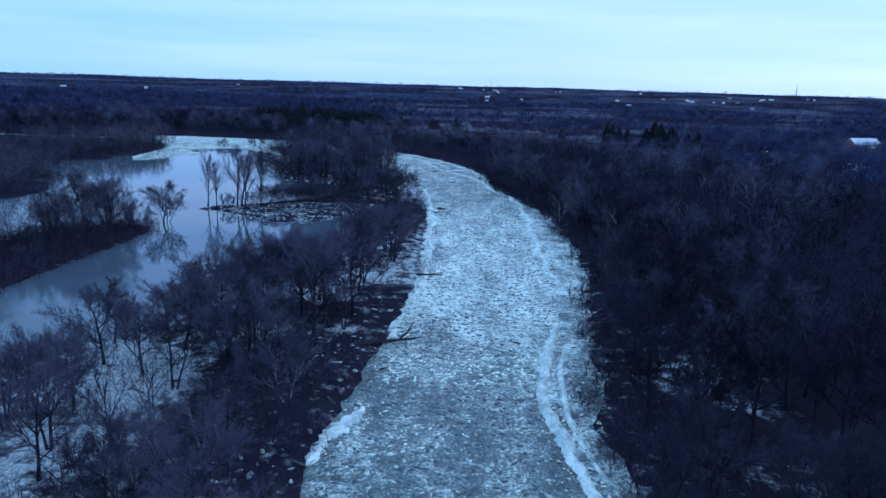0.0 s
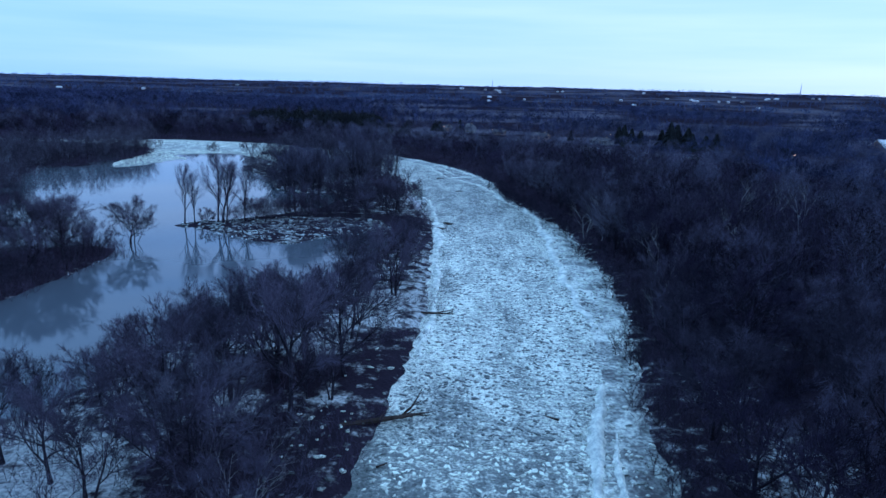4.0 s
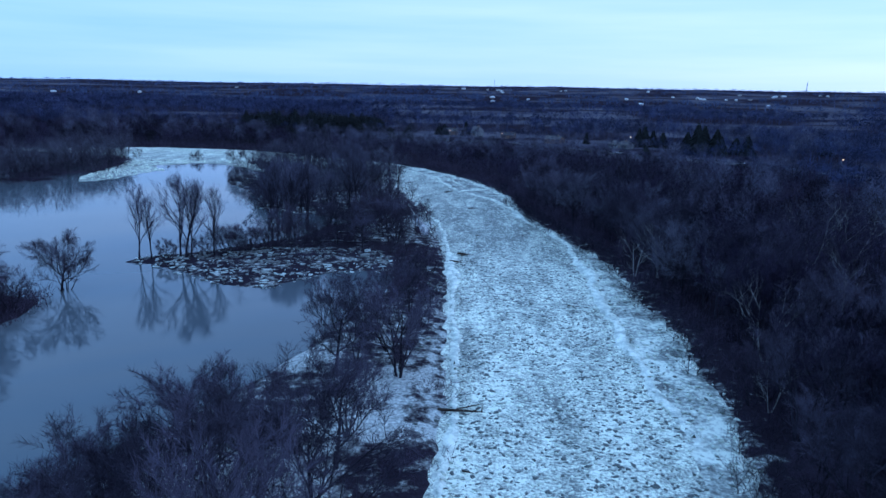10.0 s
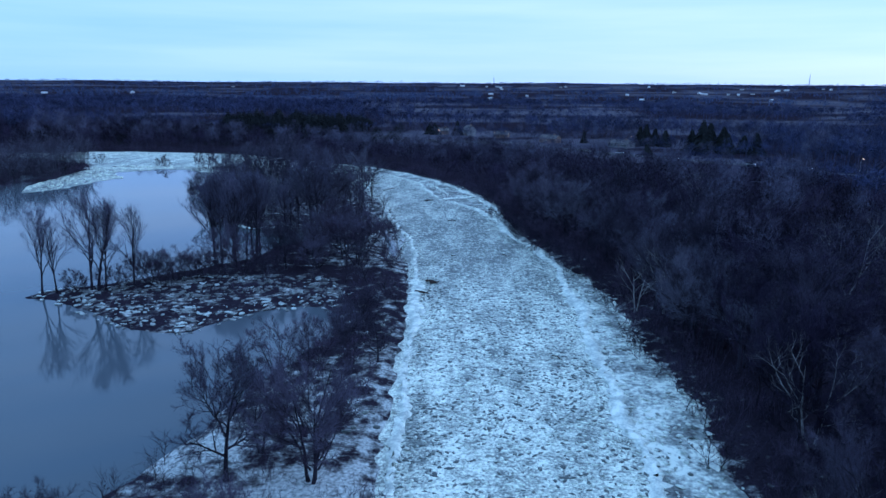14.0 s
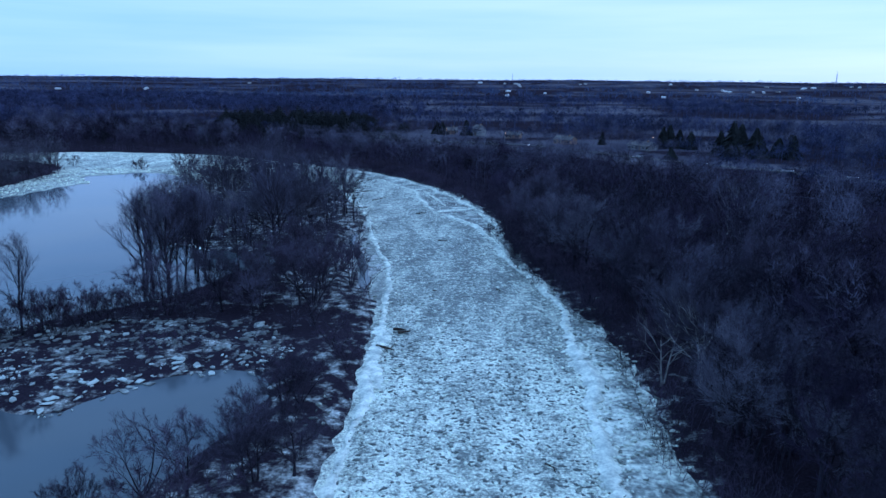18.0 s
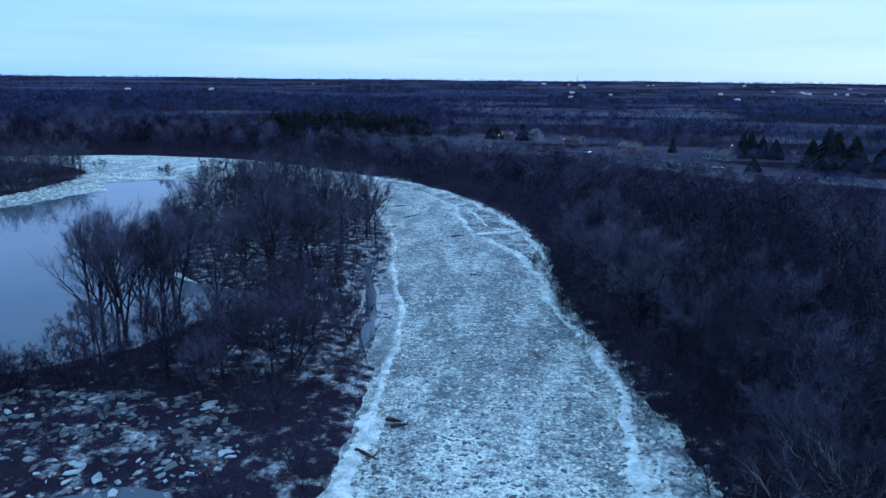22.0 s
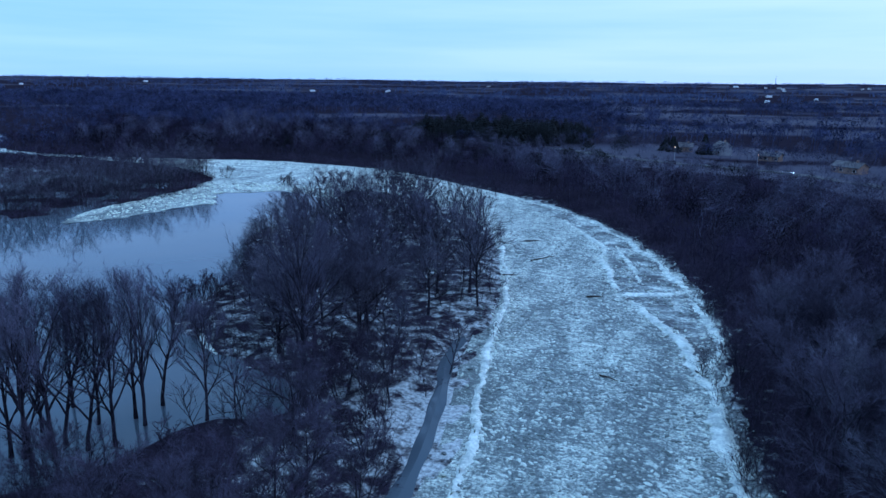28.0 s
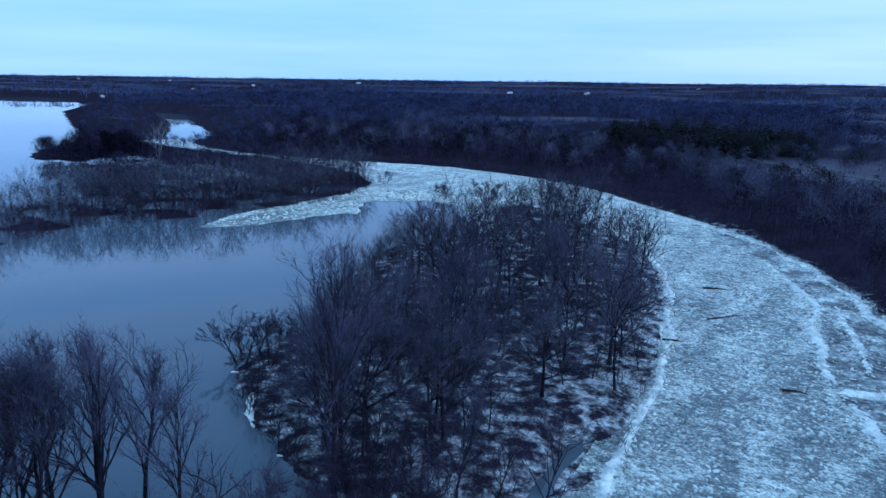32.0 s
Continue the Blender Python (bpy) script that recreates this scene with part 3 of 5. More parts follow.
river_ice = flat_sheet("river_ice", ice_outline, 0.06, M_SLUSH)
tagged(river_ice, "grey slushy river ice packed with broken floes", "river ice", kind="structure")

# ---- trees ----
rng = np.random.default_rng(7)


class Geo:
    """Collects tubes and spikes into one vertex and triangle list."""

    def __init__(self):
        self.v, self.f, self.n = [], [], 0

    def tube(self, pts, radii, sides):
        pts = np.asarray(pts, float)
        rings = []
        for i, p in enumerate(pts):
            t = pts[min(i + 1, len(pts) - 1)] - pts[max(i - 1, 0)]
            t = t / (np.linalg.norm(t) + 1e-9)
            u = np.cross(t, (0.31, 0.95, 0.05))
            u /= np.linalg.norm(u) + 1e-9
            w = np.cross(t, u)
            last = i == len(pts) - 1
            if last:
                self.v.append(p)
                rings.append([self.n])
                self.n += 1
            else:
                ids = []
                for s in range(sides):
                    a = 2 * math.pi * s / sides
                    self.v.append(p + radii[i] * (math.cos(a) * u + math.sin(a) * w))
                    ids.append(self.n)
                    self.n += 1
                rings.append(ids)
        for a, b in zip(rings, rings[1:]):
            for s in range(sides):
                s2 = (s + 1) % sides
                if len(b) == 1:
                    self.f.append((a[s], a[s2], b[0]))
                else:
                    self.f += [(a[s], a[s2], b[s2]), (a[s], b[s2], b[s])]

    def twig(self, a, b, width, g):
        """A thin twig, one sliver."""
        side = np.cross(np.asarray(b) - a, g.normal(0, 1, 3))
        side *= width / (np.linalg.norm(side) + 1e-9)
        self.v += [a - side, a + side, b]
        self.f.append((self.n, self.n + 1, self.n + 2))
        self.n += 3

    def spike(self, a, b, radius):
        self.tube([a, b], [radius, 0], 3)

    def arrays(self):
        return np.array(self.v).reshape(-1, 3), np.array(self.f, int).reshape(-1, 3)

    def mesh(self, name, material):
        return mesh_of(name, *self.arrays(), material)


def aim(az, up):
    return np.array([math.cos(az) * math.cos(up), math.sin(az) * math.cos(up), math.sin(up)])


def bent(start, way, length, n, lift, wobble, g):
    """A branch's centre line that turns upward and wanders."""
    pts, d, p = [np.array(start, float)], np.array(way, float), np.array(start, float)
    for _ in range(n):
        d = d + np.array([0, 0, lift]) + g.normal(0, wobble, 3)
        d /= np.linalg.norm(d)
        p = p + d * length / n
        pts.append(p)
    return pts


SHAPES = {
    # stems, lean, lowest limb, limbs per stem, crown's half width and its centre, limb rise low and high, branches per limb, branchlets per branch, twigs per branchlet
    "spreading": dict(stems=1, lean=0.08, fork=0.24, limbs=8, wide=0.42, mid=0.58, rise=(0.45, 1.3), kids=(8, 6), twigs=22),
    "dense": dict(stems=1, lean=0.1, fork=0.2, limbs=9, wide=0.43, mid=0.57, rise=(0.4, 1.3), kids=(8, 6), twigs=17),
    "upright": dict(stems=1, lean=0.07, fork=0.2, limbs=11, wide=0.20, mid=0.55, rise=(1.12, 1.46), kids=(6, 5), twigs=7, tight=0.55),
    "clump": dict(stems=3, lean=0.24, fork=0.30, limbs=4, wide=0.40, mid=0.58, rise=(0.6, 1.3), kids=(6, 6), twigs=18),
    "willow": dict(stems=4, lean=0.55, fork=0.3, limbs=3, wide=0.56, mid=0.55, rise=(0.4, 1.25), kids=(6, 6), twigs=13),
    "sparse": dict(stems=2, lean=0.3, fork=0.25, limbs=5, wide=0.42, mid=0.57, rise=(0.4, 1.25), kids=(4, 3), twigs=4),
    "scrub": dict(stems=5, lean=0.45, fork=0.2, limbs=2, wide=0.52, mid=0.5, rise=(0.5, 1.3), kids=(5, 5), twigs=10),
}


def side_way(tangent, spread, lift, g):
    """A way that leaves the tangent by the spread, to a random side."""
    t = tangent / (np.linalg.norm(tangent) + 1e-9)
    u = np.cross(t, g.normal(0, 1, 3))
    u /= np.linalg.norm(u) + 1e-9
    d = t + u * spread + (0, 0, lift)
    return d / np.linalg.norm(d)


def along(line, f):
    """The place and the tangent at the fraction f of a line."""
    m = len(line) - 1
    i = min(int(f * m), m - 1)
    return line[i] + (line[i + 1] - line[i]) * (f * m - i), line[i + 1] - line[i]


def to_shell(at, way, h, wide, mid, centre=(0.0, 0.0)):
    """How far a straight limb runs before it leaves the rounded crown."""
    r = np.array([wide, wide, 0.98 - mid]) * h
    p, d = (np.asarray(at) - (centre[0], centre[1], mid * h)) / r, np.asarray(way) / r
    a, b, c = d @ d, p @ d, p @ p - 1
    q = b * b - a * c
    return max((-b + math.sqrt(q)) / a, 0.12 * h) if q > 0 else 0.15 * h


def grow(shape, h, g):
    """One bare tree: trunks, limbs with their branches, and a crown of branchlets and fine twigs."""
    s = SHAPES[shape]
    many, tight = s["stems"] > 1, s.get("tight", 1.0)
    trunks, limbs, boughs, crown = [], [], Geo(), Geo()
    for k in range(s["stems"]):
        az0 = 2 * math.pi * (k + g.uniform(-0.2, 0.2)) / s["stems"]
        lean = s["lean"] * g.uniform(0.6, 1.2)
        hh = h * g.uniform(0.82, 1.0) if many else h
        line = bent((0.3 * math.cos(az0) * many, 0.3 * math.sin(az0) * many, -0.4), aim(az0, math.pi / 2 - lean), hh * (0.92 if shape == "upright" else 0.8), 8, 0.04, 0.05, g)
        r0 = h * (0.0190 if tight == 1 and shape != "sparse" else 0.0130) / (1 + 0.22 * (s["stems"] - 1))
        trunk = Geo()
        trunk.tube(line, [r0 * (1.4 if i == 0 else 1) * (1 - i / 8.8) + 0.012 for i in range(9)], 7)
        trunks.append(trunk)
        m = s["limbs"]
        for j in range(m):
            q0 = (j + g.uniform(0.1, 0.9)) / m
            f = s["fork"] + (0.93 - s["fork"]) * q0
            at, _ = along(line, f)
            az = (az0 + g.normal(0, 1.2)) if many else j * 2.4 + g.uniform(-0.4, 0.4)
            up = s["rise"][0] + (s["rise"][1] - s["rise"][0]) * (0.55 * q0 + 0.45 * g.uniform())
            ln = to_shell(at, aim(az, up), h, s["wide"], s["mid"]) * g.uniform(0.8, 1.1)
            limb = Geo()
            ll = bent(at, aim(az, up - 0.1), ln, 6, 0.035, 0.085, g)
            rl = max(r0 * (1 - 0.85 * f) * g.uniform(0.55, 0.85), 0.04)
            limb.tube(ll, [rl * (1 - q / 6.6) for q in range(7)], 5)
            for q in range(s["kids"][0]):
                fb = 0.16 + 0.8 * (q + g.uniform()) / s["kids"][0]
                pb, tb = along(ll, fb)
                lb = max(ln * (1 - 0.6 * fb) * g.uniform(0.45, 0.75), 0.11 * h)
                rb = rl * (1 - 0.75 * fb) * 0.66 + 0.014
                bl = bent(pb, side_way(tb, tight * g.uniform(0.5, 1.1), 0.1, g), lb, 4, 0.03, 0.09, g)
                boughs.tube(bl, [rb * (1 - i / 4.4) for i in range(5)], 3)
                for c in range(s["kids"][1]):
                    fc = 0.12 + 0.88 * (c + g.uniform()) / s["kids"][1]
                    pc, tc = along(bl, fc)
                    lc = max(lb * (1 - 0.5 * fc) * g.uniform(0.5, 0.8), 0.085 * h)
                    cl = bent(pc, side_way(tc, tight * g.uniform(0.4, 1.0), 0.12, g), lc, 2, 0.05, 0.1, g)
                    crown.tube(cl, [rb * 0.22 + 0.01, rb * 0.12 + 0.008, 0], 3)
                    for w in range(s["twigs"]):
                        pt, tt = along(cl, g.uniform(0.1, 1.0))
                        crown.twig(pt, pt + side_way(tt, g.uniform(0.4, 1.5), 0.15, g) * h * g.uniform(0.035, 0.085), 0.016, g)
            limbs.append(limb)
    return trunks, limbs, boughs, crown


def tree_model(shape, h, g, bark, twig, label, category="tree", group="", name="tree"):
    trunks, limbs, boughs, twigs = grow(shape, h, g)
    root = thing(name, label, category, group)
    for t in trunks:
        part("trunk" if len(trunks) == 1 else "stem", t.mesh("trunk", bark), bark, root)
    for li in limbs:
        part("limb", li.mesh("limb", bark), bark, root)
    (v, f), (v2, f2) = boughs.arrays(), twigs.arrays()
    me = mesh_of("crown", np.vstack([v, v2]), np.vstack([f, f2 + len(v)]), bark)
    me.materials.append(twig)
    me.polygons.foreach_set("material_index", (np.arange(len(f) + len(f2)) >= len(f)).astype(np.int32))
    tagged(part("crown", me, twig, root), kind="stuff")
    return root


def model_set(shape, heights, bark, twig, label, group, name="tree", category="tree"):
    return [(h, tree_model(shape, h, np.random.default_rng(100 + i * 17 + len(shape)), bark, twig, label, category, group, name)) for i, h in enumerate(heights)]


MODELS = {
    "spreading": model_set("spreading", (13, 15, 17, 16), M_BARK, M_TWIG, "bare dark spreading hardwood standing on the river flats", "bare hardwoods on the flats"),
    "upright": model_set("upright", (19, 20, 17, 18), M_BARK, M_GREY, "tall bare cottonwood with steep upright limbs beside the water", "tall cottonwoods by the lake"),
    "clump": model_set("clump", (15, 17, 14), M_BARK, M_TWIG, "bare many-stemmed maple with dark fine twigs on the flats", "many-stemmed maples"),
    "willow": model_set("willow", (10, 11, 12), M_BARK, M_BRUSH, "low bare willow with leaning crooked stems on the bank", "leaning willows on the bank", name="willow"),
    "scrub": model_set("scrub", (5, 6, 4), M_BARK, M_BRUSH, "leafless dark shrub in the frozen flood debris", "leafless shrubs", name="shrub", category="shrub"),
    "dark": model_set("dense", (13, 15, 17, 14), M_BARK, M_DENSE, "bare blackish spreading hardwood with dense dark twigs", "dark hardwoods on the banks"),
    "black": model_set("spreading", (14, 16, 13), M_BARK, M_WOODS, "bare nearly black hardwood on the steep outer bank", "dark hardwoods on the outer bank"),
    "bank": model_set("clump", (14, 16), M_BARK, M_DENSE, "bare grey many-stemmed tree on the steep outer bank", "dark hardwoods on the outer bank"),
    "thicket": model_set("clump", (13, 15), M_BARK, M_DENSE, "bare blackish many-stemmed tree leaning over the bank", "dark hardwoods on the banks"),
    "pale": model_set("sparse", (14, 15.5, 13), M_PALE, M_PALETWIG, "bare sycamore with pale whitish bark among dark trees", "pale sycamores", name="sycamore"),
}
used = {key: 0 for key in MODELS}
first = set()


def plant(kind, x, y, h, turn=None):
    """Stands a copy of one of the models at x, y, scaled to the height."""
    models = MODELS[kind]
    base, root = models[used[kind] % len(models)]
    used[kind] += 1
    s = h / base
    turn = rng.uniform(0, 6.28) if turn is None else turn
    z = float(height(np.array([x]), np.array([y]))[0])
    m = Matrix.LocRotScale((x, y, max(z, -0.4)), Euler((0, 0, turn)), (s * rng.uniform(0.9, 1.12), s * rng.uniform(0.9, 1.12), s))
    if root.name not in first:
        first.add(root.name)
        root.matrix_basis = m
        return root
    ob = copy_thing(root, m)
    ob.scale = m.to_scale()
    return ob


# trees that stand out
OUTER_BANK = (
    ("pale", 37.5, 217, 13), ("pale", 42.5, 215.5, 15), ("pale", 82, 226, 18), ("pale", 91, 225, 17), ("pale", 100, 220, 18), ("pale", 45, 167, 15), ("pale", 80, 310, 16), ("pale", 67, 185, 16), ("pale", 38, 150, 8),
)
ISLAND_TREES = (
    ("dark", -83.5, 199, 13), ("willow", -82.4, 199.4, 10), ("dark", -94, 175, 17.4), ("dark", -87, 174, 16), ("dark", -98, 168, 13), ("thicket", -93, 184, 14), ("dark", -88, 164, 12), ("thicket", -88, 184, 11),
    ("willow", -86, 176, 9), ("thicket", -99, 186, 12), ("willow", -90, 152, 7), ("willow", -90, 143, 6), ("willow", -98, 158, 7), ("thicket", -105, 178, 9), ("dark", -110, 160, 8),
    ("willow", -84, 184, 8), ("willow", -90, 160, 8),
)
STRIP_TREES = (
    ("thicket", -32, 96, 17.6), ("dark", -21, 107, 19), ("dark", -16, 119, 17.5), ("thicket", -29, 109, 15.7), ("dark", -40, 100, 13.7), ("dark", -42, 90, 12), ("thicket", -36, 86, 12),
    ("dark", -50, 102, 7), ("dark", -25, 116, 15), ("thicket", -34, 118, 14), ("dark", -40, 111, 11.5), ("dark", -24, 128, 14), ("thicket", -32, 132, 13), ("dark", -17, 134, 13),
    ("dark", -38, 124, 10), ("dark", -24, 92, 13), ("thicket", -54, 92, 7), ("pale", -31, 63, 11), ("spreading", -46, 79, 10.6), ("pale", -27, 71, 11), ("pale", -20, 83, 10),
    ("spreading", -20.9, 158.8, 14.5), ("dark", -26.6, 124.6, 15), ("willow", -14, 169, 12.5), ("willow", -12, 161, 9), ("thicket", -12, 190, 9),
)
JAM_TREES = (
    ("scrub", -60, 231, 6), ("scrub", -55, 235, 6), ("scrub", -50, 236, 5.5), ("scrub", -46, 239, 6), ("scrub", -67.5, 226.5, 5), ("scrub", -73, 225, 4.5), ("upright", -78.6, 224, 14.5),
    ("upright", -75.6, 224, 12.5), ("upright", -69.2, 225.2, 16.0), ("upright", -67.8, 225.4, 17), ("upright", -66.9, 226.2, 14.5), ("upright", -62.5, 229.5, 14), ("willow", -60, 231, 8), ("willow", -59, 231.5, 7), ("willow", -55.5, 233.5, 7.5), ("willow", -52, 235.5, 6.5),
    ("willow", -47, 238, 8), ("willow", -43, 240, 8), ("willow", -38, 239, 7), ("willow", -64, 229, 5), ("dark", -27, 238, 9), ("scrub", -57, 230, 6.5), ("scrub", -53, 233, 5.5),
    ("scrub", -71, 224, 4), ("scrub", -65, 227, 4.5), ("thicket", -13, 205, 8), ("scrub", -15, 214, 4.5), ("willow", -23, 188, 8), ("dark", -18, 187, 8.5), ("dark", -12, 188, 8), ("thicket", -27, 182, 6.5), ("thicket", -14, 197, 8),
)
INLET_TREES = (
    ("dark", -21, 247, 12), ("dark", -34, 242, 11), ("dark", -46, 245, 10), ("dark", -38, 250, 11), ("dark", -52, 250, 9), ("willow", -18.8, 248.7, 13.5), ("dark", -23, 253, 11),
    ("dark", -28, 246, 12), ("thicket", -14, 262, 9), ("dark", -20, 262, 11), ("dark", -27, 270, 12), ("upright", -55, 256.5, 16.7), ("upright", -48.5, 261, 16.2), ("upright", -53.3, 257, 18.0),
    ("upright", -50.6, 258.5, 18.4), ("upright", -46.5, 263, 16.7), ("upright", -52, 261, 17.1), ("upright", -49.6, 255, 17.1), ("upright", -47, 268, 16.6), ("upright", -49.5, 269, 16.2), ("upright", -49, 273, 15.8),
    ("upright", -52.5, 266, 14.8), ("upright", -57, 262, 14.4), ("upright", -41, 272, 13.1), ("upright", -59, 268, 15),
)
PENINSULA_TREES = (
    ("scrub", -141, 438, 6), ("scrub", -144, 439, 5), ("scrub", -178, 446, 6), ("scrub", -124, 440, 6), ("willow", -117, 430, 11), ("spreading", -98, 437, 12), ("willow", -110, 432, 9),
    ("upright", -37, 288, 21), ("spreading", -33, 300, 18), ("spreading", -36, 302, 14), ("pale", -62, 321, 16), ("spreading", -34, 299, 15.5), ("upright", -35, 285, 16.7), ("scrub", -71, 300, 8),
    ("scrub", -66, 301, 8.5), ("spreading", -80, 351, 14), ("pale", -334, 438, 22), ("pale", -329, 434, 19), ("pale", -339, 441, 18), ("upright", -38, 308, 16.5), ("pale", -57, 312, 13),
)
for place in (OUTER_BANK, ISLAND_TREES, STRIP_TREES, JAM_TREES, INLET_TREES, PENINSULA_TREES):
    for kind, x, y, h in place:
        plant(kind, x, y, h * (1.14 if kind == "upright" else 1))


def scatter(x0, x1, y0, y1, gap, g, jitter=0.45):
    """A jittered grid of places."""
    xs, ys = np.meshgrid(np.arange(x0, x1, gap), np.arange(y0, y1, gap))
    x = xs.ravel() + g.uniform(-jitter, jitter, xs.size) * gap
    y = ys.ravel() + g.uniform(-jitter, jitter, ys.size) * gap
    return x, y


# the wooded strip between river and lake
x, y = scatter(-70, -6, 40, 345, 6.2, rng)
d = water_distance(x, y)
keep = (d > 1.5) & (east_distance(x, y) == 0) & (x > -75) & (rng.uniform(size=x.size) < np.where(y < 200, 0.22, 0.36))
keep &= ~((y > 200) & (y < 243) & (x < -16))  # open debris field
keep &= ~((x > -14) & (y > 175) & (y < 300) & (rng.uniform(size=x.size) < 0.6))
keep &= ~((y > 243) & (y < 282) & (x < -34))
keep &= ~((y > 106) & (y < 152) & (x > -32) & (rng.uniform(size=x.size) < 0.6))
lake_gap = distance(x, y, LAKE_LINE)
for i in np.nonzero(keep)[0]:
    near_bank = d[i] < 5
    if y[i] < 95:
        kind, h = rng.choice(["dark", "thicket", "spreading"]), rng.uniform(9, 15)
    elif y[i] < 200:
        kind, h = rng.choice(["dark", "thicket", "dark", "thicket"]), rng.uniform(9, 15)
    elif y[i] < 290:
        kind, h = rng.choice(["willow", "scrub", "spreading"]), rng.uniform(6, 10)
    else:
        kind, h = rng.choice(["spreading", "clump", "spreading", "upright"]), rng.uniform(12, 18)
    if y[i] > 283 and x[i] < -46:
        h *= 0.52
    if near_bank or -1 < lake_gap[i] < 9 and y[i] < 200:
        h *= 0.66
    plant(str(kind), float(x[i]), float(y[i]), float(h))

# the outer bank's first row of trees, and bushes that lean over the ice
x, y = scatter(20, 85, 55, 330, 7.4, rng)
e, d = east_distance(x, y), water_distance(x, y)
keep = (e > 2) & (e < 30) & (d > 1.5) & ((e < 17) | (rng.uniform(size=x.size) < 0.6))
for px, py, pr in ((38.5, 117, 6), (40, 101, 7), (41, 90, 6), (43, 84, 5), (41, 66, 6), (35, 92, 4), (56, 152, 4), (55, 135, 4), (60, 177, 3)):
    keep &= (np.hypot(x - px, (y - py + 5) / 1.6) > pr) | (rng.uniform(size=x.size) < 0.35)
for i in np.nonzero(keep)[0]:
    kind = str(rng.choice((["black", "black", "dark", "bank"] if y[i] < 190 or e[i] > 20 else ["bank", "spreading", "dark", "clump"]) if e[i] > 6 else ["willow", "scrub", "willow"]))
    plant(kind, float(x[i]), float(y[i]), float(rng.uniform(10, 17) if e[i] > 6 else rng.uniform(5, 9)))

# ---- woods too many to count ----


def wood_template(h, g, limbs, branches, twigs, thick, wide=0.4, fork=0.25):
    """A light bare tree for the woods: trunk, limbs, branches and fine twigs."""
    geo, fine = Geo(), Geo()
    line = bent((0, 0, -0.5), aim(g.uniform(0, 6), 1.5), h * 0.74, 3, 0.03, 0.1, g)
    geo.tube(line, [h * 0.013, h * 0.010, h * 0.006, 0], 3)
    for j in range(limbs):
        q0 = (j + 0.5) / limbs
        at, _ = along(line, fork + (0.92 - fork) * q0)
        way = aim(j * 2.4 + g.uniform(-0.4, 0.4), 0.4 + 0.95 * (0.5 * q0 + 0.5 * g.uniform()))
        ln = to_shell(at, way, h, wide, 0.58) * g.uniform(0.75, 1.08)
        ll = bent(at, way, ln, 2, 0.12, 0.14, g)
        geo.tube(ll, [0.075, 0.045, 0], 3)
        for b in range(branches):
            pb, tb = along(ll, 0.2 + 0.8 * (b + g.uniform()) / branches)
            wb = side_way(tb, g.uniform(0.4, 1.0), 0.15, g) * max(ln * g.uniform(0.35, 0.65), 0.11 * h)
            geo.twig(pb, pb + wb, 0.045, g)
            for _ in range(twigs):
                pt = pb + wb * g.uniform(0.15, 1.0)
                fine.twig(pt, pt + side_way(wb, g.uniform(0.4, 1.6), 0.15, g) * h * g.uniform(0.05, 0.11), thick * g.uniform(0.7, 1.2), g)
    (v, f), (v2, f2) = geo.arrays(), fine.arrays()
    return np.vstack([v, v2]), np.vstack([f, f2 + len(v)]), len(f)


def far_template(h, g, spikes, thick, wide, low=0.3):
    """A far bare tree: a brush of boughs in a rounded crown on a thin stem."""
    geo = Geo()
    geo.spike((0, 0, -0.5), (0, 0, h * 0.8), thick * 1.2)
    for i in range(spikes):
        az, el, q = g.uniform(0, 6.28), g.uniform(-0.5, 1.5), g.uniform(0.3, 1.0) ** 0.6
        c = np.array([math.cos(az) * math.cos(el) * wide * q, math.sin(az) * math.cos(el) * wide * q, low + (0.93 - low) * (0.42 + 0.55 * math.sin(el) * q)]) * h
        d = g.normal(0, 0.6, 3) + (math.cos(az) * 0.35, math.sin(az) * 0.35, 0.7)
        d = d / np.linalg.norm(d) * h * g.uniform(0.12, 0.26)
        geo.twig(c - d * 0.6, c + d * 0.6, thick * g.uniform(0.7, 1.3), g)
    return geo.arrays()


def brush_template(g, spikes, tall):
    """A low thicket of thin stems."""
    geo = Geo()
    for _ in range(spikes):
        a = np.array([g.normal(0, 0.8), g.normal(0, 0.8), -0.1])
        e = a + np.array([g.normal(0, 0.7), g.normal(0, 0.7), tall * g.uniform(0.5, 1.1)])
        geo.spike(a, e, 0.03)
        for _ in range(3):
            m = a + (e - a) * g.uniform(0.3, 0.8)
            geo.twig(m, m + g.normal(0, 0.5, 3) + (0, 0, 0.4), 0.025, g)
    return geo.arrays()


def pine_template(h, g, tiers, per, spread=0.2):
    """A conifer: trunk and drooping boughs in tiers."""
    geo = Geo()
    geo.tube([(0, 0, -0.5), (0, 0, h)], [h * 0.016, 0], 4)
    for t in range(tiers):
        f = 0.1 + 0.88 * t / tiers
        for b in range(per):
            az = b * 6.28 / per + t * 0.7 + g.uniform(-0.3, 0.3)
            ln = h * spread * (1.05 - f) * g.uniform(0.8, 1.2) + 0.25
            a = np.array([0, 0, f * h + g.uniform(-0.2, 0.2)])
            e = a + (math.cos(az) * ln, math.sin(az) * ln, -ln * g.uniform(0.1, 0.45))
            m = (a + e) / 2 + (0, 0, 0.12 * ln)
            geo.tube([a, m, e], [0.14 * ln + 0.05, 0.24 * ln, 0], 3)
    return geo.arrays()


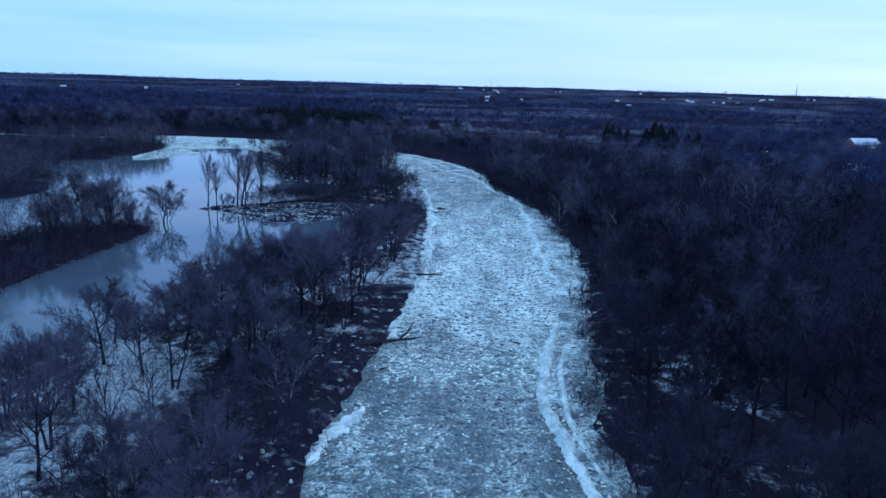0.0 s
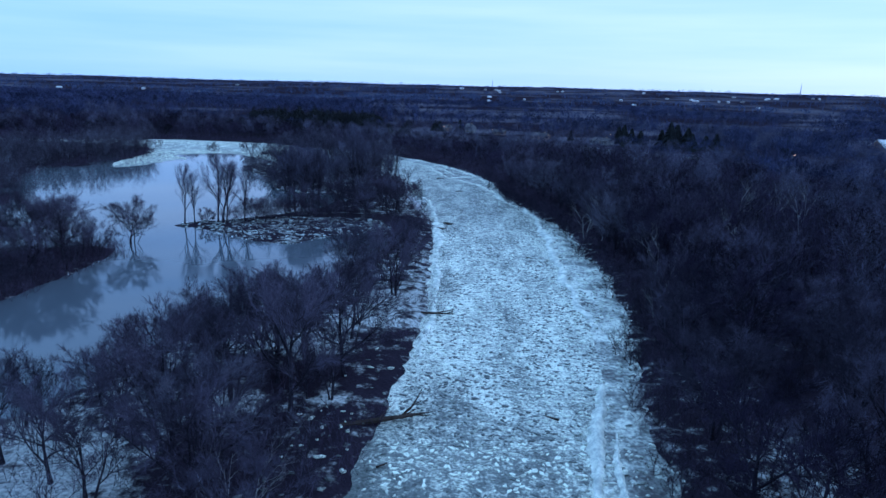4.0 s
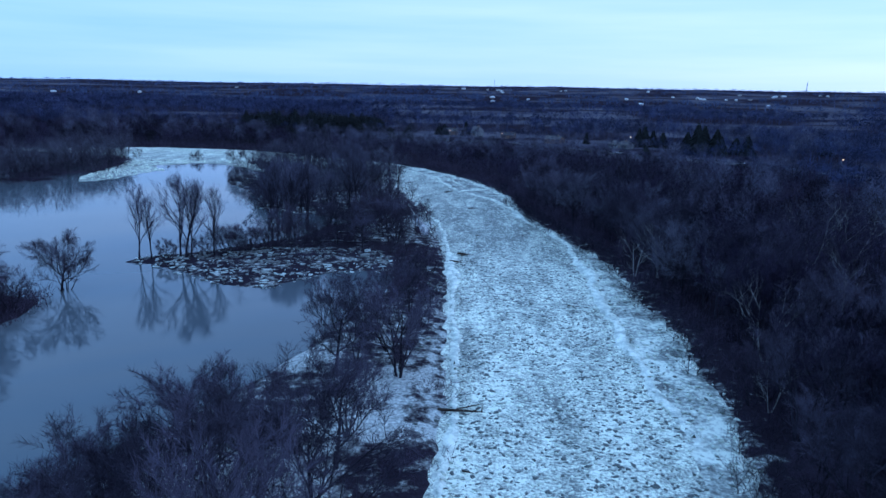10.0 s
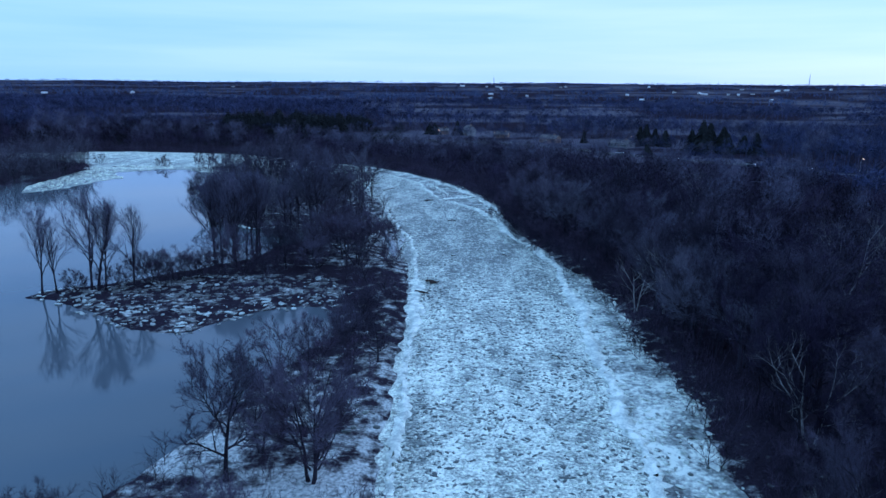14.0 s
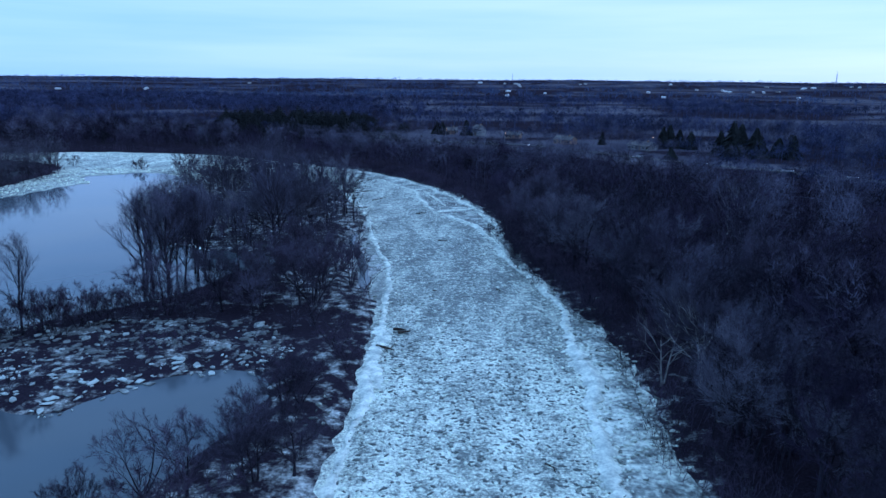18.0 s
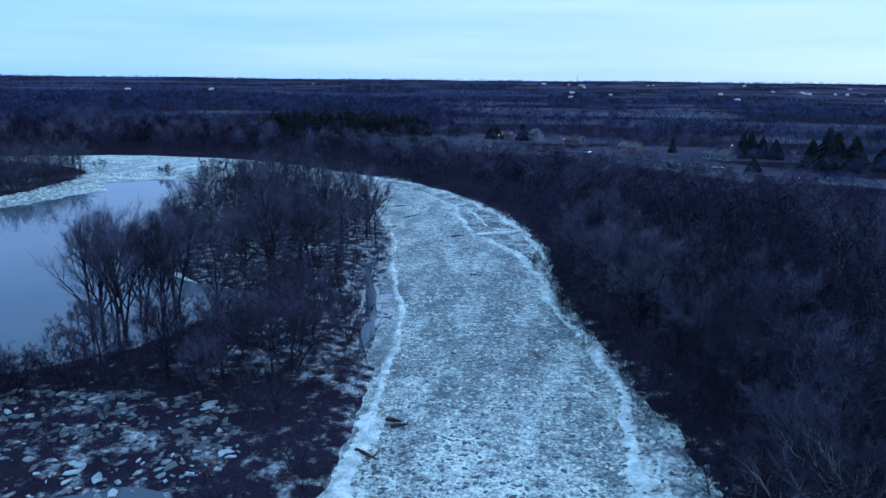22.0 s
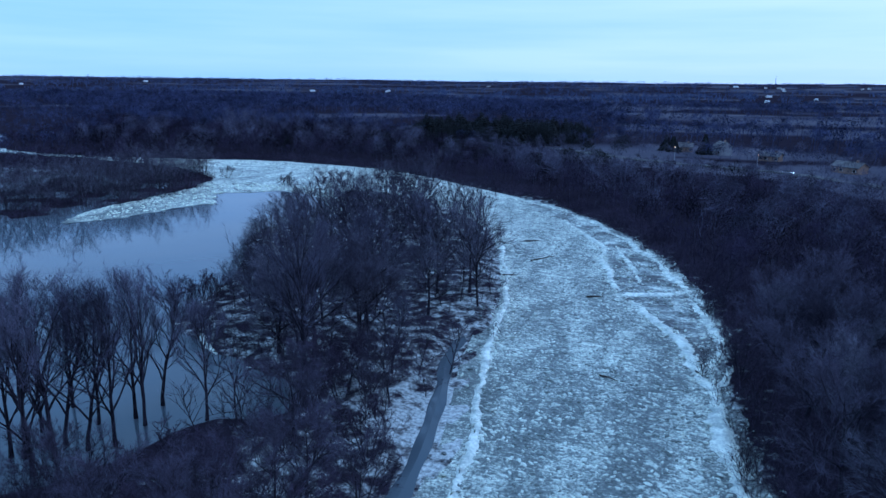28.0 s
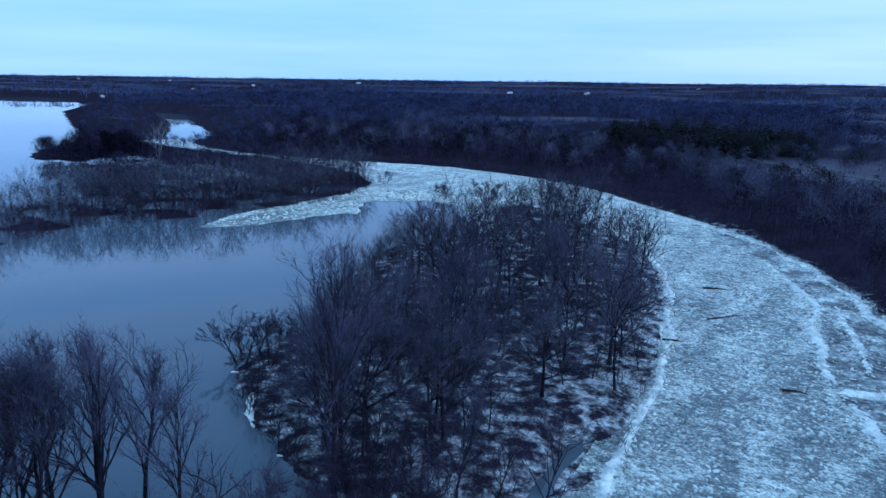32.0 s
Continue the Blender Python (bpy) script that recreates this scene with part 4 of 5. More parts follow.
def mass(name, places, templates, material, label, category, size=(0.8, 1.2), zs=None, grow_by=None):
    """Joins copies of the templates into one object of countless pieces."""
    x, y = places
    z = height(x, y) if zs is None else zs
    which = rng.integers(len(templates), size=x.size)
    vs, fs, woody, tones, base = [], [], [], [], 0
    for k, (tv, tf, *stem) in enumerate(templates):
        sel = np.nonzero(which == k)[0]
        if not sel.size:
            continue
        a, s = rng.uniform(0, 6.28, sel.size), rng.uniform(*size, sel.size) * (1 if grow_by is None else grow_by[sel])
        w = s * rng.uniform(0.85, 1.2, sel.size)
        c, q = np.cos(a)[:, None], np.sin(a)[:, None]
        px = w[:, None] * (tv[None, :, 0] * c - tv[None, :, 1] * q) + x[sel][:, None]
        py = w[:, None] * (tv[None, :, 0] * q + tv[None, :, 1] * c) + y[sel][:, None]
        pz = s[:, None] * tv[None, :, 2] + z[sel][:, None]
        vs.append(np.stack([px, py, pz], -1).reshape(-1, 3))
        fs.append((tf[None] + (np.arange(sel.size) * len(tv))[:, None, None]).reshape(-1, 3) + base)
        woody.append(np.tile(np.arange(len(tf)) < (stem[0] if stem else 0), sel.size))
        own = rng.normal(0, 0.24, sel.size) + 0.28 * wave(x[sel], y[sel], 11, 71)
        tones.append(np.repeat(np.clip(own, -0.55, 0.6), len(tv)))
        base += sel.size * len(tv)
    v, f = np.vstack(vs), np.vstack(fs)
    me = bpy.data.meshes.new(name)
    me.vertices.add(len(v))
    me.vertices.foreach_set("co", v.astype(np.float32).ravel())
    me.loops.add(f.size)
    me.loops.foreach_set("vertex_index", f.astype(np.int32).ravel())
    me.polygons.add(len(f))
    me.polygons.foreach_set("loop_start", np.arange(0, f.size, 3, dtype=np.int32))
    me.materials.append(material)
    if any(w.any() for w in woody):
        me.materials.append(M_BARK)
        me.polygons.foreach_set("material_index", np.concatenate(woody).astype(np.int32))
    me.attributes.new("tone", "FLOAT", "POINT").data.foreach_set("value", np.concatenate(tones).astype(np.float32))
    me.update(calc_edges=True)
    me.validate()
    return tagged(new(name, me), label, category, kind="stuff")


g2 = np.random.default_rng(21)
MID = [wood_template(h, g2, 10, 6, 8, 0.032, 0.40) for h in (13, 15, 16, 14, 14, 17)]
LOW = [wood_template(h, g2, 10, 5, 7, 0.026, 0.5, 0.1) for h in (9, 10, 11, 10)]
BACK = [far_template(h, g2, 90, 0.075, 0.36) for h in (12, 14, 15, 13, 14)]
FAR = [far_template(h, g2, 56, 0.14, 0.38) for h in (12, 14, 15, 13)]
HAZE = [far_template(h, g2, 34, 0.22, 0.46) for h in (12, 14, 13)]
TALL = [far_template(h, g2, 150, 0.05, 0.27, 0.25) for h in (15, 16, 17, 14)]
CLUMP = [far_template(h, g2, 420, 0.09, 0.5, 0.02) for h in (12, 13, 11)]
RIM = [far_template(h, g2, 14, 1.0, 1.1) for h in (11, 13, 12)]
BRUSH = [brush_template(g2, 12, t) for t in (1.8, 2.4, 3.0, 2.2)]


g5 = np.random.default_rng(12)
FARMS = []
for i in range(38):
    az = radians(g5.uniform(-66, 34)) if i % 2 else radians(g5.uniform(2, 32))
    FARMS.append((az, 1300 + 1900 * g5.uniform() ** 0.8, g5.uniform(0.6, 1.5), g5.uniform(0, 180)))


def clear_of_farms(x, y):
    """False in front of and round the far farm buildings, where the woods are cut."""
    az, r, ok = np.arctan2(x, y - 150), np.hypot(x, y - 150), np.ones(np.shape(x), bool)
    for a, rr, _, _ in FARMS:
        ok &= ~((np.abs(az - a) * rr < 26) & (r > rr * 0.80) & (r < rr + 30))
    return ok


def young(x, y):
    """How tall the woods stand: low scrub before the road and round the far water, full height elsewhere."""
    near = np.minimum(distance(x, y, ROAD_LINE, closed=False) / 170, np.minimum(np.abs(distance(x, y, FAR_LAKE_LINE)), np.abs(distance(x, y, FAR_POOL_LINE))) / 130)
    near = np.where((x > -300) & (y < 640), distance(x, y, ROAD_LINE, closed=False) / 170, near)
    near = np.where((x > 190) & (y < 560), 1.0, near)
    return np.clip(0.38 + near, 0.48, 1.0)


def wooded(x, y):
    u, v = (x * 0.66 + (y - 150) * 0.75), (x * 0.75 - (y - 150) * 0.66)
    barn_view = (u > 375) & (u < 490) & (np.abs(v + 8) < 24)
    return ~barn_view & (water_distance(x, y) > 3) & ~field_at(x, y) & (distance(x, y, ROAD_LINE, closed=False) > 9)


x, y = scatter(15, 110, 20, 350, 6.3, rng, 0.6)
e = east_distance(x, y)
keep = (e > 3.5) & (e < 45) & wooded(x, y) & ((e > 28) | (rng.uniform(size=x.size) < 0.45))
for px, py, pr in ((38.5, 117, 6), (40, 101, 7), (41, 90, 6), (43, 84, 5), (41, 66, 6), (35, 92, 4), (56, 152, 4), (55, 135, 4), (60, 177, 3)):
    keep &= (np.hypot(x - px, (y - py + 6) / 1.7) > pr) | (rng.uniform(size=x.size) < 0.3)
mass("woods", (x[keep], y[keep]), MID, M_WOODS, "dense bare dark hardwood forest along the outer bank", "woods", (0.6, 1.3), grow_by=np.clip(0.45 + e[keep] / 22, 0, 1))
x, y = scatter(-420, 240, -60, 640, 6.0, rng, 0.6)
e = east_distance(x, y)
keep = (e > 2.5) & (e < 110) & ~((e < 45) & (y > 20) & (y < 350) & (x > -40)) & wooded(x, y)
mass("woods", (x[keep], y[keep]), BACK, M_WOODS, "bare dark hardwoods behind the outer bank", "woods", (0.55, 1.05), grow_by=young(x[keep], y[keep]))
x, y = scatter(-330, 330, 60, 620, 9.5, rng, 0.8)
e = east_distance(x, y)
grove = (e > 9) & (e < 300) & wooded(x, y) & (wave(x, y, 26, 51) + 0.5 * wave(x, y, 9, 52) > np.where(y < 200, 0.25, -0.05 + 0.1 * step(y, 340, 360)))
near = (y < 330) & (e < 70)
keep = grove & near
mass("woods", (x[keep], y[keep]), MID, M_GREY, "grey bare cottonwoods among the dark bank woods", "woods", (0.85, 1.2))
keep = grove & ~near
mass("woods", (x[keep], y[keep]), TALL, M_GREY, "tall grey bare cottonwoods standing over the darker woods", "woods", (0.8, 1.25), grow_by=young(x[keep], y[keep]))
x, y = scatter(-420, 480, -60, 640, 7.2, rng, 0.6)
e = east_distance(x, y)
keep = (e >= 110) & wooded(x, y)
mass("woods", (x[keep], y[keep]), FAR, M_FAR_HAZE, "bare dark haze-tinted hardwood forest rolling away from the river", "woods", (0.65, 1.3), grow_by=young(x[keep], y[keep]))
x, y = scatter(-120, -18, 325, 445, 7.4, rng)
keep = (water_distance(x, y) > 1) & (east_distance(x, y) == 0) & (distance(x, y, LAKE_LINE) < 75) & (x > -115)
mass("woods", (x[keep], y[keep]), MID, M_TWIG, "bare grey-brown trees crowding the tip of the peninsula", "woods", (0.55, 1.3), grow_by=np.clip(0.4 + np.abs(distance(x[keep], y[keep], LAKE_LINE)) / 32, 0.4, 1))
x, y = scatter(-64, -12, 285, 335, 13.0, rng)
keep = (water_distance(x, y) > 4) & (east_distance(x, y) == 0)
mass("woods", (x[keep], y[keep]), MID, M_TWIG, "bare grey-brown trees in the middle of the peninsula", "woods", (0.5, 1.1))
x, y = scatter(-330, -140, 140, 470, 5.4, rng)
belt = (water_distance(x, y) > -1.5) & (east_distance(x, y) == 0) & (x < -148)
lakeside = (distance(x, y, LAKE_LINE) < 42) & (y > 205)
keep = belt & lakeside
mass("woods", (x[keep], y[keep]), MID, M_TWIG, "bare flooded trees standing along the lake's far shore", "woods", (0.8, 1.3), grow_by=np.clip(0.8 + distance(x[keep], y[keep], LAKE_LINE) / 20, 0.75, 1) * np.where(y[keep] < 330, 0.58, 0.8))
keep = belt & ~lakeside & (rng.uniform(size=x.size) < 0.55)
mass("woods", (x[keep], y[keep]), BACK, M_WOODS, "bare flooded scrub behind the lakeside trees", "woods", (0.7, 1.15), grow_by=np.where(x[keep] < -245, 0.6, 1.0))
x, y = scatter(-400, -300, 385, 470, 7.0, rng)
keep = (((x + 330) / 17) ** 2 + ((y - 409) / 16) ** 2 < 1) | (np.hypot((x + 356) / 1.4, y - 399) < 10)
mass("woods", (x[keep], y[keep]), CLUMP, M_WOODS, "dark dense clump of trees by the far water", "woods", (1.2, 1.7), grow_by=np.where(x[keep] < -346, 0.6, 1.0))
x, y = scatter(-125, -78, 95, 200, 6.0, rng)
keep = (distance(x, y, ISLAND_LINE) < -1.5) & (np.hypot(x + 90, y - 175) > 4)
mass("woods", (x[keep], y[keep]), MID, M_WOODS, "bare trees and brush on the low wooded island", "woods", (0.35, 0.8))
x, y = scatter(-72, -8, 30, 202, 4.3, rng)
d = water_distance(x, y)
keep = (d > 0.8) & (east_distance(x, y) == 0) & (rng.uniform(size=x.size) < np.where(d < 12, 0.17, 0.10) - 0.2 * (x > -16) - 0.3 * ((y > 118) & (distance(x, y, RIVER_LINE) < 11))) & ((distance(x, y, LAKE_LINE) > 4) | (y > 190)) & (wave(x, y, 14, 31) > -0.5)
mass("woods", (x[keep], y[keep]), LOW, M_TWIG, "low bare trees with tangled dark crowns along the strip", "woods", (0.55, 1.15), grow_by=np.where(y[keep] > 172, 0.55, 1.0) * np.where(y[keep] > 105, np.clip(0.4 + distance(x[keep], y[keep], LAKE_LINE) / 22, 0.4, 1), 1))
x, y = scatter(-50, -14, 138, 190, 3.0, np.random.default_rng(61))
d = distance(x, y, LAKE_LINE)
keep = (d > 0.4) & (d < 9) & (water_distance(x, y) > 0.4) & (wave(x, y, 8, 45) > 0.05)
mass("shore_brush", (x[keep], y[keep]), LOW, M_TWIG, "low dark leafless thicket along the strip's flooded edge", "brush", (0.2, 0.42))
x, y = scatter(-62, -9, 234, 300, 4.0, rng)
d = water_distance(x, y)
keep = (d > 0.4) & (east_distance(x, y) == 0) & (np.hypot(x + 12, y - 285) > 6) & (rng.uniform(size=x.size) < 0.42 - 0.3 * (x > -18)) & (wave(x, y, 12, 32) > -0.6)
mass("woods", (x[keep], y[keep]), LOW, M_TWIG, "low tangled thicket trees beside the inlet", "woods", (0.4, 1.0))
x, y = scatter(-62, -14, 202, 240, 5.0, rng)
keep = (water_distance(x, y) > 0.5) & (rng.uniform(size=x.size) < 0.3)
mass("woods", (x[keep], y[keep]), LOW, M_TWIG, "dark leafless bushes in the flood debris", "woods", (0.22, 0.5))
x, y = scatter(-250, -145, 205, 468, 2.6, rng)
keep = (water_distance(x, y) > -1) & (east_distance(x, y) == 0) & (distance(x, y, LAKE_LINE) < 60) & (wave(x, y, 8, 41) > -0.25)
mass("brush", (x[keep], y[keep]), BRUSH, M_BRUSH, "dark flooded thickets under the lakeside trees", "brush", (0.8, 1.6), zs=np.full(keep.sum(), 0.0))
x, y = scatter(10, 45, 60, 345, 2.4, rng)
keep = (distance(x, y, RIGHT_LINE, closed=False) < 2.2) & (wave(x, y, 7, 44) > -0.1)
mass("bank_brush", (x[keep], y[keep]), LOW, M_WOODS, "dark bushes leaning out over the shelf ice", "brush", (0.22, 0.5))
x, y = scatter(-126, -76, 95, 198, 4.6, rng)
keep = np.abs(distance(x, y, ISLAND_LINE) + 3) < 3.4
mass("island_brush", (x[keep], y[keep]), LOW, M_GREY, "dark rounded bushes round the island's rim", "brush", (0.3, 0.65))
x, y = scatter(-340, 30, 330, 525, 3.0, rng)
e = east_distance(x, y)
keep = (e > 0.5) & (e < 12)
mass("brush", (x[keep], y[keep]), BRUSH, M_BRUSH, "dark thickets at the foot of the outer bank woods", "brush", (0.9, 1.8))
x, y = scatter(-126, -76, 92, 200, 2.2, rng)
keep = (distance(x, y, ISLAND_LINE) < 1.0) & (wave(x, y, 7, 43) > -0.55)
mass("brush", (x[keep], y[keep]), BRUSH, M_BRUSH, "dark dense thickets covering the low island", "brush", (0.8, 1.7))
x, y = scatter(-118, -30, 272, 415, 2.7, rng)
d = distance(x, y, LAKE_LINE)
keep = (d > -0.6) & (d < 6) & (east_distance(x, y) == 0) & (wave(x, y, 6, 42) > -0.45)
mass("shore_brush", (x[keep], y[keep]), LOW, M_WOODS, "dark leafless thicket standing along the lake shore", "brush", (0.22, 0.55))
x, y = scatter(-120, 45, 30, 440, 2.4, rng)
d, e = water_distance(x, y), east_distance(x, y)
thick = np.where(e > 0, 0.75, 0.20) + 0.6 * wave(x, y, 9, 21)
thick = np.where((e == 0) & (y < 140) & (x > -32), thick + 0.4, thick)
thick = np.where((e == 0) & (y > 118) & (y < 205) & (d > 2) & (distance(x, y, RIVER_LINE) < 10), thick - 0.3, thick)
thick = np.where((e == 0) & (y > 240) & (y < 300), thick + 0.1, thick)
thick = np.where((e == 0) & (y > 200) & (y < 238), thick - 0.3, thick)
thick = np.where((e > 0) & (e < 8), thick + 0.25, thick)
thick = np.where((e == 0) & (x > -16) & (y > 180), thick - 0.25, thick)
thick = np.where((e == 0) & (y > 106) & (y < 152) & (x > -34), thick - 0.12, thick)
keep = (d > 0.2) & ((e == 0) | (e < 14)) & (rng.uniform(size=x.size) < thick) & (x > -118)
mass("brush", (x[keep], y[keep]), BRUSH, M_BRUSH, "dark leafless thickets low on the snowy banks", "brush", (0.7, 1.5))
x, y = scatter(-1000, 900, 100, 1300, 11.5, rng, 1.1)
keep = ((east_distance(x, y) > 0) & ((y >= 635) | (x > 475) | (x < -418)) | (x < -325)) & wooded(x, y) & (np.abs(np.arctan2(x, y)) < 1.35)
mass("far_woods", (x[keep], y[keep]), HAZE, M_FAR_HAZE, "far bare dark haze-tinted woods between open fields", "woods", (0.75, 1.2), grow_by=young(x[keep], y[keep]))
x, y = scatter(-220, 330, 470, 760, 10.0, rng, 0.9)
keep = field_at(x, y) & (distance(x, y, ROAD_LINE, closed=False) > 7) & (rng.uniform(size=x.size) < 0.75)
mass("yard_trees", (x[keep], y[keep]), BACK, M_GREY, "bare yard trees scattered round the houses and fields", "trees", (0.35, 0.85))
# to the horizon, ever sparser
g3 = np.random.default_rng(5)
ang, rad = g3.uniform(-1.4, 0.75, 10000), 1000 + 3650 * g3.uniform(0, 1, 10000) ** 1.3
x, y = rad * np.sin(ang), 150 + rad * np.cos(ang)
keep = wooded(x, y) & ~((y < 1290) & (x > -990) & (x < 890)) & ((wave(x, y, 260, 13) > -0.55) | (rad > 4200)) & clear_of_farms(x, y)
mass("far_woods", (x[keep], y[keep]), RIM, M_RIM_HAZE, "dark haze-blue bare woodland reaching the flat horizon", "woods", (0.8, 1.15), grow_by=np.clip((4800 - rad[keep]) / 900, 0.22, 1))

# ---- river ice: floes, ridges, slabs, driftwood ----
g4 = np.random.default_rng(33)


def plate_template(g, sides, thick, tilt=0.0, squash=0.75):
    """A broken plate of ice: an uneven polygon with thickness."""
    a = np.sort((np.arange(sides) + g.uniform(-0.3, 0.3, sides)) * 2 * math.pi / sides)
    r = g.uniform(0.28, 0.60, sides)
    top = np.stack([r * np.cos(a), squash * r * np.sin(a), np.full(sides, thick)], 1)
    low = np.stack([r * 1.06 * np.cos(a), squash * r * 1.06 * np.sin(a), np.full(sides, -0.03)], 1)
    v = np.vstack([top, low])
    if tilt:
        m = np.array(Euler((g.uniform(-tilt, tilt), g.uniform(-tilt, tilt), 0)).to_matrix())
        v = v @ m.T + (0, 0, 0.25 * tilt)
    f = [(0, i, i + 1) for i in range(1, sides - 1)]
    for i in range(sides):
        j = (i + 1) % sides
        f += [(i, sides + i, sides + j), (i, sides + j, j)]
    return v, np.array(f)


FLOES = [plate_template(g4, int(g4.integers(4, 8)), g4.uniform(0.03, 0.09), 0.0, g4.uniform(0.36, 0.66)) for _ in range(18)]
SLABS = [plate_template(g4, int(g4.integers(4, 6)), g4.uniform(0.08, 0.16), 0.4, g4.uniform(0.45, 0.8)) for _ in range(14)]

CHANNEL = np.vstack([LEFT_LINE[LEFT_LINE[:, 1] > 30], RIDGE_LINE[::-1]])
x, y = scatter(-240, 36, 45, 510, 0.76, rng)
inside = (distance(x, y, ice_outline) < -0.4) & (water_distance(x, y) < -0.6)
channel = distance(x, y, CHANNEL) < 0.3
north = (y > 395) & (x < 0)
keep = inside & (channel | north) & (rng.uniform(size=x.size) < np.where(channel, np.where(y < 236, 0.72, 0.75), 0.4) - 0.1 * (y < 95))
keep &= (x > -260)
x, y = x[keep], y[keep]
nearest = (y > 92) & (y < 106) & (x > -8) & (x < 18)
take = np.nonzero(nearest)[0][:290]
rest = np.ones(x.size, bool)
rest[take] = False
floe_meshes = [mesh_of("ice_floe", v, f, M_FLOE) for v, f in FLOES]
for i in take:
    ob = part("ice_floe", floe_meshes[int(rng.integers(len(floe_meshes)))], M_FLOE, river_ice)
    s = rng.uniform(0.45, 1.3)
    ob.matrix_basis = Matrix.LocRotScale((x[i], y[i], 0.065), Euler((0, 0, rng.uniform(0, 6.28))), (s, s, 1))
low = rest & (y + rng.normal(0, 12, y.size) < 236)
high = rest & ~low
mass("ice_floes", (x[low], y[low]), FLOES, M_FLOE, "dark and white ice floes packed in bright slush", "ice floes", (0.3, 1.1), zs=np.full(low.sum(), 0.065))
mass("ice_floes", (x[high], y[high]), FLOES, M_FLOE_PALE, "pale small ice floes packed in grey slush", "ice floes", (0.3, 1.15), zs=np.full(high.sum(), 0.065))

# shelf between the ridge and the outer bank
shelf_line = np.vstack([RIDGE_LINE, offset_line(RIGHT_LINE, -2.5)[(RIGHT_LINE[:, 1] < 455) & (RIGHT_LINE[:, 1] > 20)][::-1]])
shelf = flat_sheet("shelf_ice", shelf_line, 0.10, M_SHELF, 1.5)
tagged(shelf, "white frozen shelf with wet dirty gaps along the outer bank", "shelf ice", kind="structure")


def ridge(line, width, tall, label, seed, gaps=0.0, base=0.05, least=0.22, calm=1.0):
    """A lumpy ridge of snowy ice pushed up along a line."""
    g = np.random.default_rng(seed)
    p = smooth_line(line, 0.7)
    t = np.gradient(p, axis=0)
    t /= np.linalg.norm(t, axis=1)[:, None] + 1e-9
    nrm = np.stack([-t[:, 1], t[:, 0]], 1)
    k = len(p)
    wob = wave(p[:, 0], p[:, 1], 9.0, seed) * width * 0.6 + wave(p[:, 0], p[:, 1], 2.3, seed + 1) * width * 0.14 + g.normal(0, 0.06 * width * calm, k)
    wob = wob * calm
    big = np.clip(0.7 + 0.8 * wave(p[:, 0], p[:, 1], 12.0, seed + 2) + 0.22 * wave(p[:, 0], p[:, 1], 3.1, seed + 3) + g.normal(0, 0.15 * calm, k), 0.06 if gaps else least, 1.7)
    ends = np.minimum(np.arange(k), np.arange(k)[::-1]) / 5.0
    big *= np.clip(ends, 0.05, 1)
    rows = []
    for u, hgt in ((-1.0, -0.05), (-0.6, 0.55), (-0.15, 1.0), (0.25, 0.8), (0.62, 0.4), (1.0, -0.05)):
        off = u * width * 0.5 * (0.25 + 0.75 * big) + wob + g.normal(0, 0.12 * width * calm, k)
        z = base + np.maximum(hgt * tall * big * g.uniform(0.7, 1.3, k), -0.06)
        rows.append(np.column_stack([p + nrm * off[:, None], z]))
    v = np.stack(rows, 1).reshape(-1, 3)
    m = len(rows)
    f = [(i * m + j, i * m + j + 1, (i + 1) * m + j + 1, (i + 1) * m + j) for i in range(k - 1) for j in range(m - 1)]
    ob = new("ice_ridge", mesh_of("ice_ridge", v, f, M_RIDGE, calm < 1))
    if k > 12:
        RUBBLE.append(p + nrm * (wob + g.normal(0, 0.75 * width, k))[:, None])
    return tagged(ob, label, "ice ridge", "ridges on the river ice")


RUBBLE = []
left_edge = [(x + 1.1, y) for x, y in LEFT if 118 < y < 440]
ridge(left_edge, 1.9, 0.36, "white snowy rim where river ice meets the low bank", 3, least=0.42, calm=0.7)
ridge([(x + 2.6, y + 1) for x, y in RIDGE if 60 < y < 112], 1.1, 0.45, "second white ridge of snowy ice beside the first", 6, 1, least=0.2, calm=0.6)
ridge([(x, y) for x, y in RIDGE if y < 125], 2.1, 0.8, "tall white ridge of snowy ice along the shelf", 5, least=0.6, calm=0.6)
ridge([(25, 140), (25.5, 165), (26, 188), (27.5, 231), (28, 249), (26, 266), (21, 281), (17, 306), (10, 328), (1, 344)], 2.9, 0.55, "broad white ridge of pressed snow beside the floes", 8, least=0.4, calm=0.8)
ridge([(0, 349), (-4, 358), (-8, 374), (-11, 388), (-19, 403), (-28, 418)], 2.6, 0.5, "white crooked pressure ridge in the bend", 11, least=0.3, calm=0.8)
ridge([(-2, 346), (3, 348), (8, 350.5), (13, 354)], 3.2, 0.4, "white spur of ice reaching to the bank", 13, least=0.5, calm=0.6)
ridge([(26, 262), (29, 264), (32, 262)], 1.7, 0.4, "white spur of ice reaching to the bank", 14, least=0.5, calm=0.6)
ridge([(17, 306), (19, 311), (20, 318)], 1.6, 0.4, "white spur of ice reaching to the bank", 15, least=0.5, calm=0.6)
ridge([(3, 356), (-2, 372), (-8, 391)], 1.6, 0.4, "low white ice ridge on the shelf", 17, 1)
ridge([(x - 2.5, y - 1.5) for x, y in RIGHT if 300 < y < 470 and x > -80], 2.0, 0.4, "white snow rim under the outer bank trees", 19, 1)
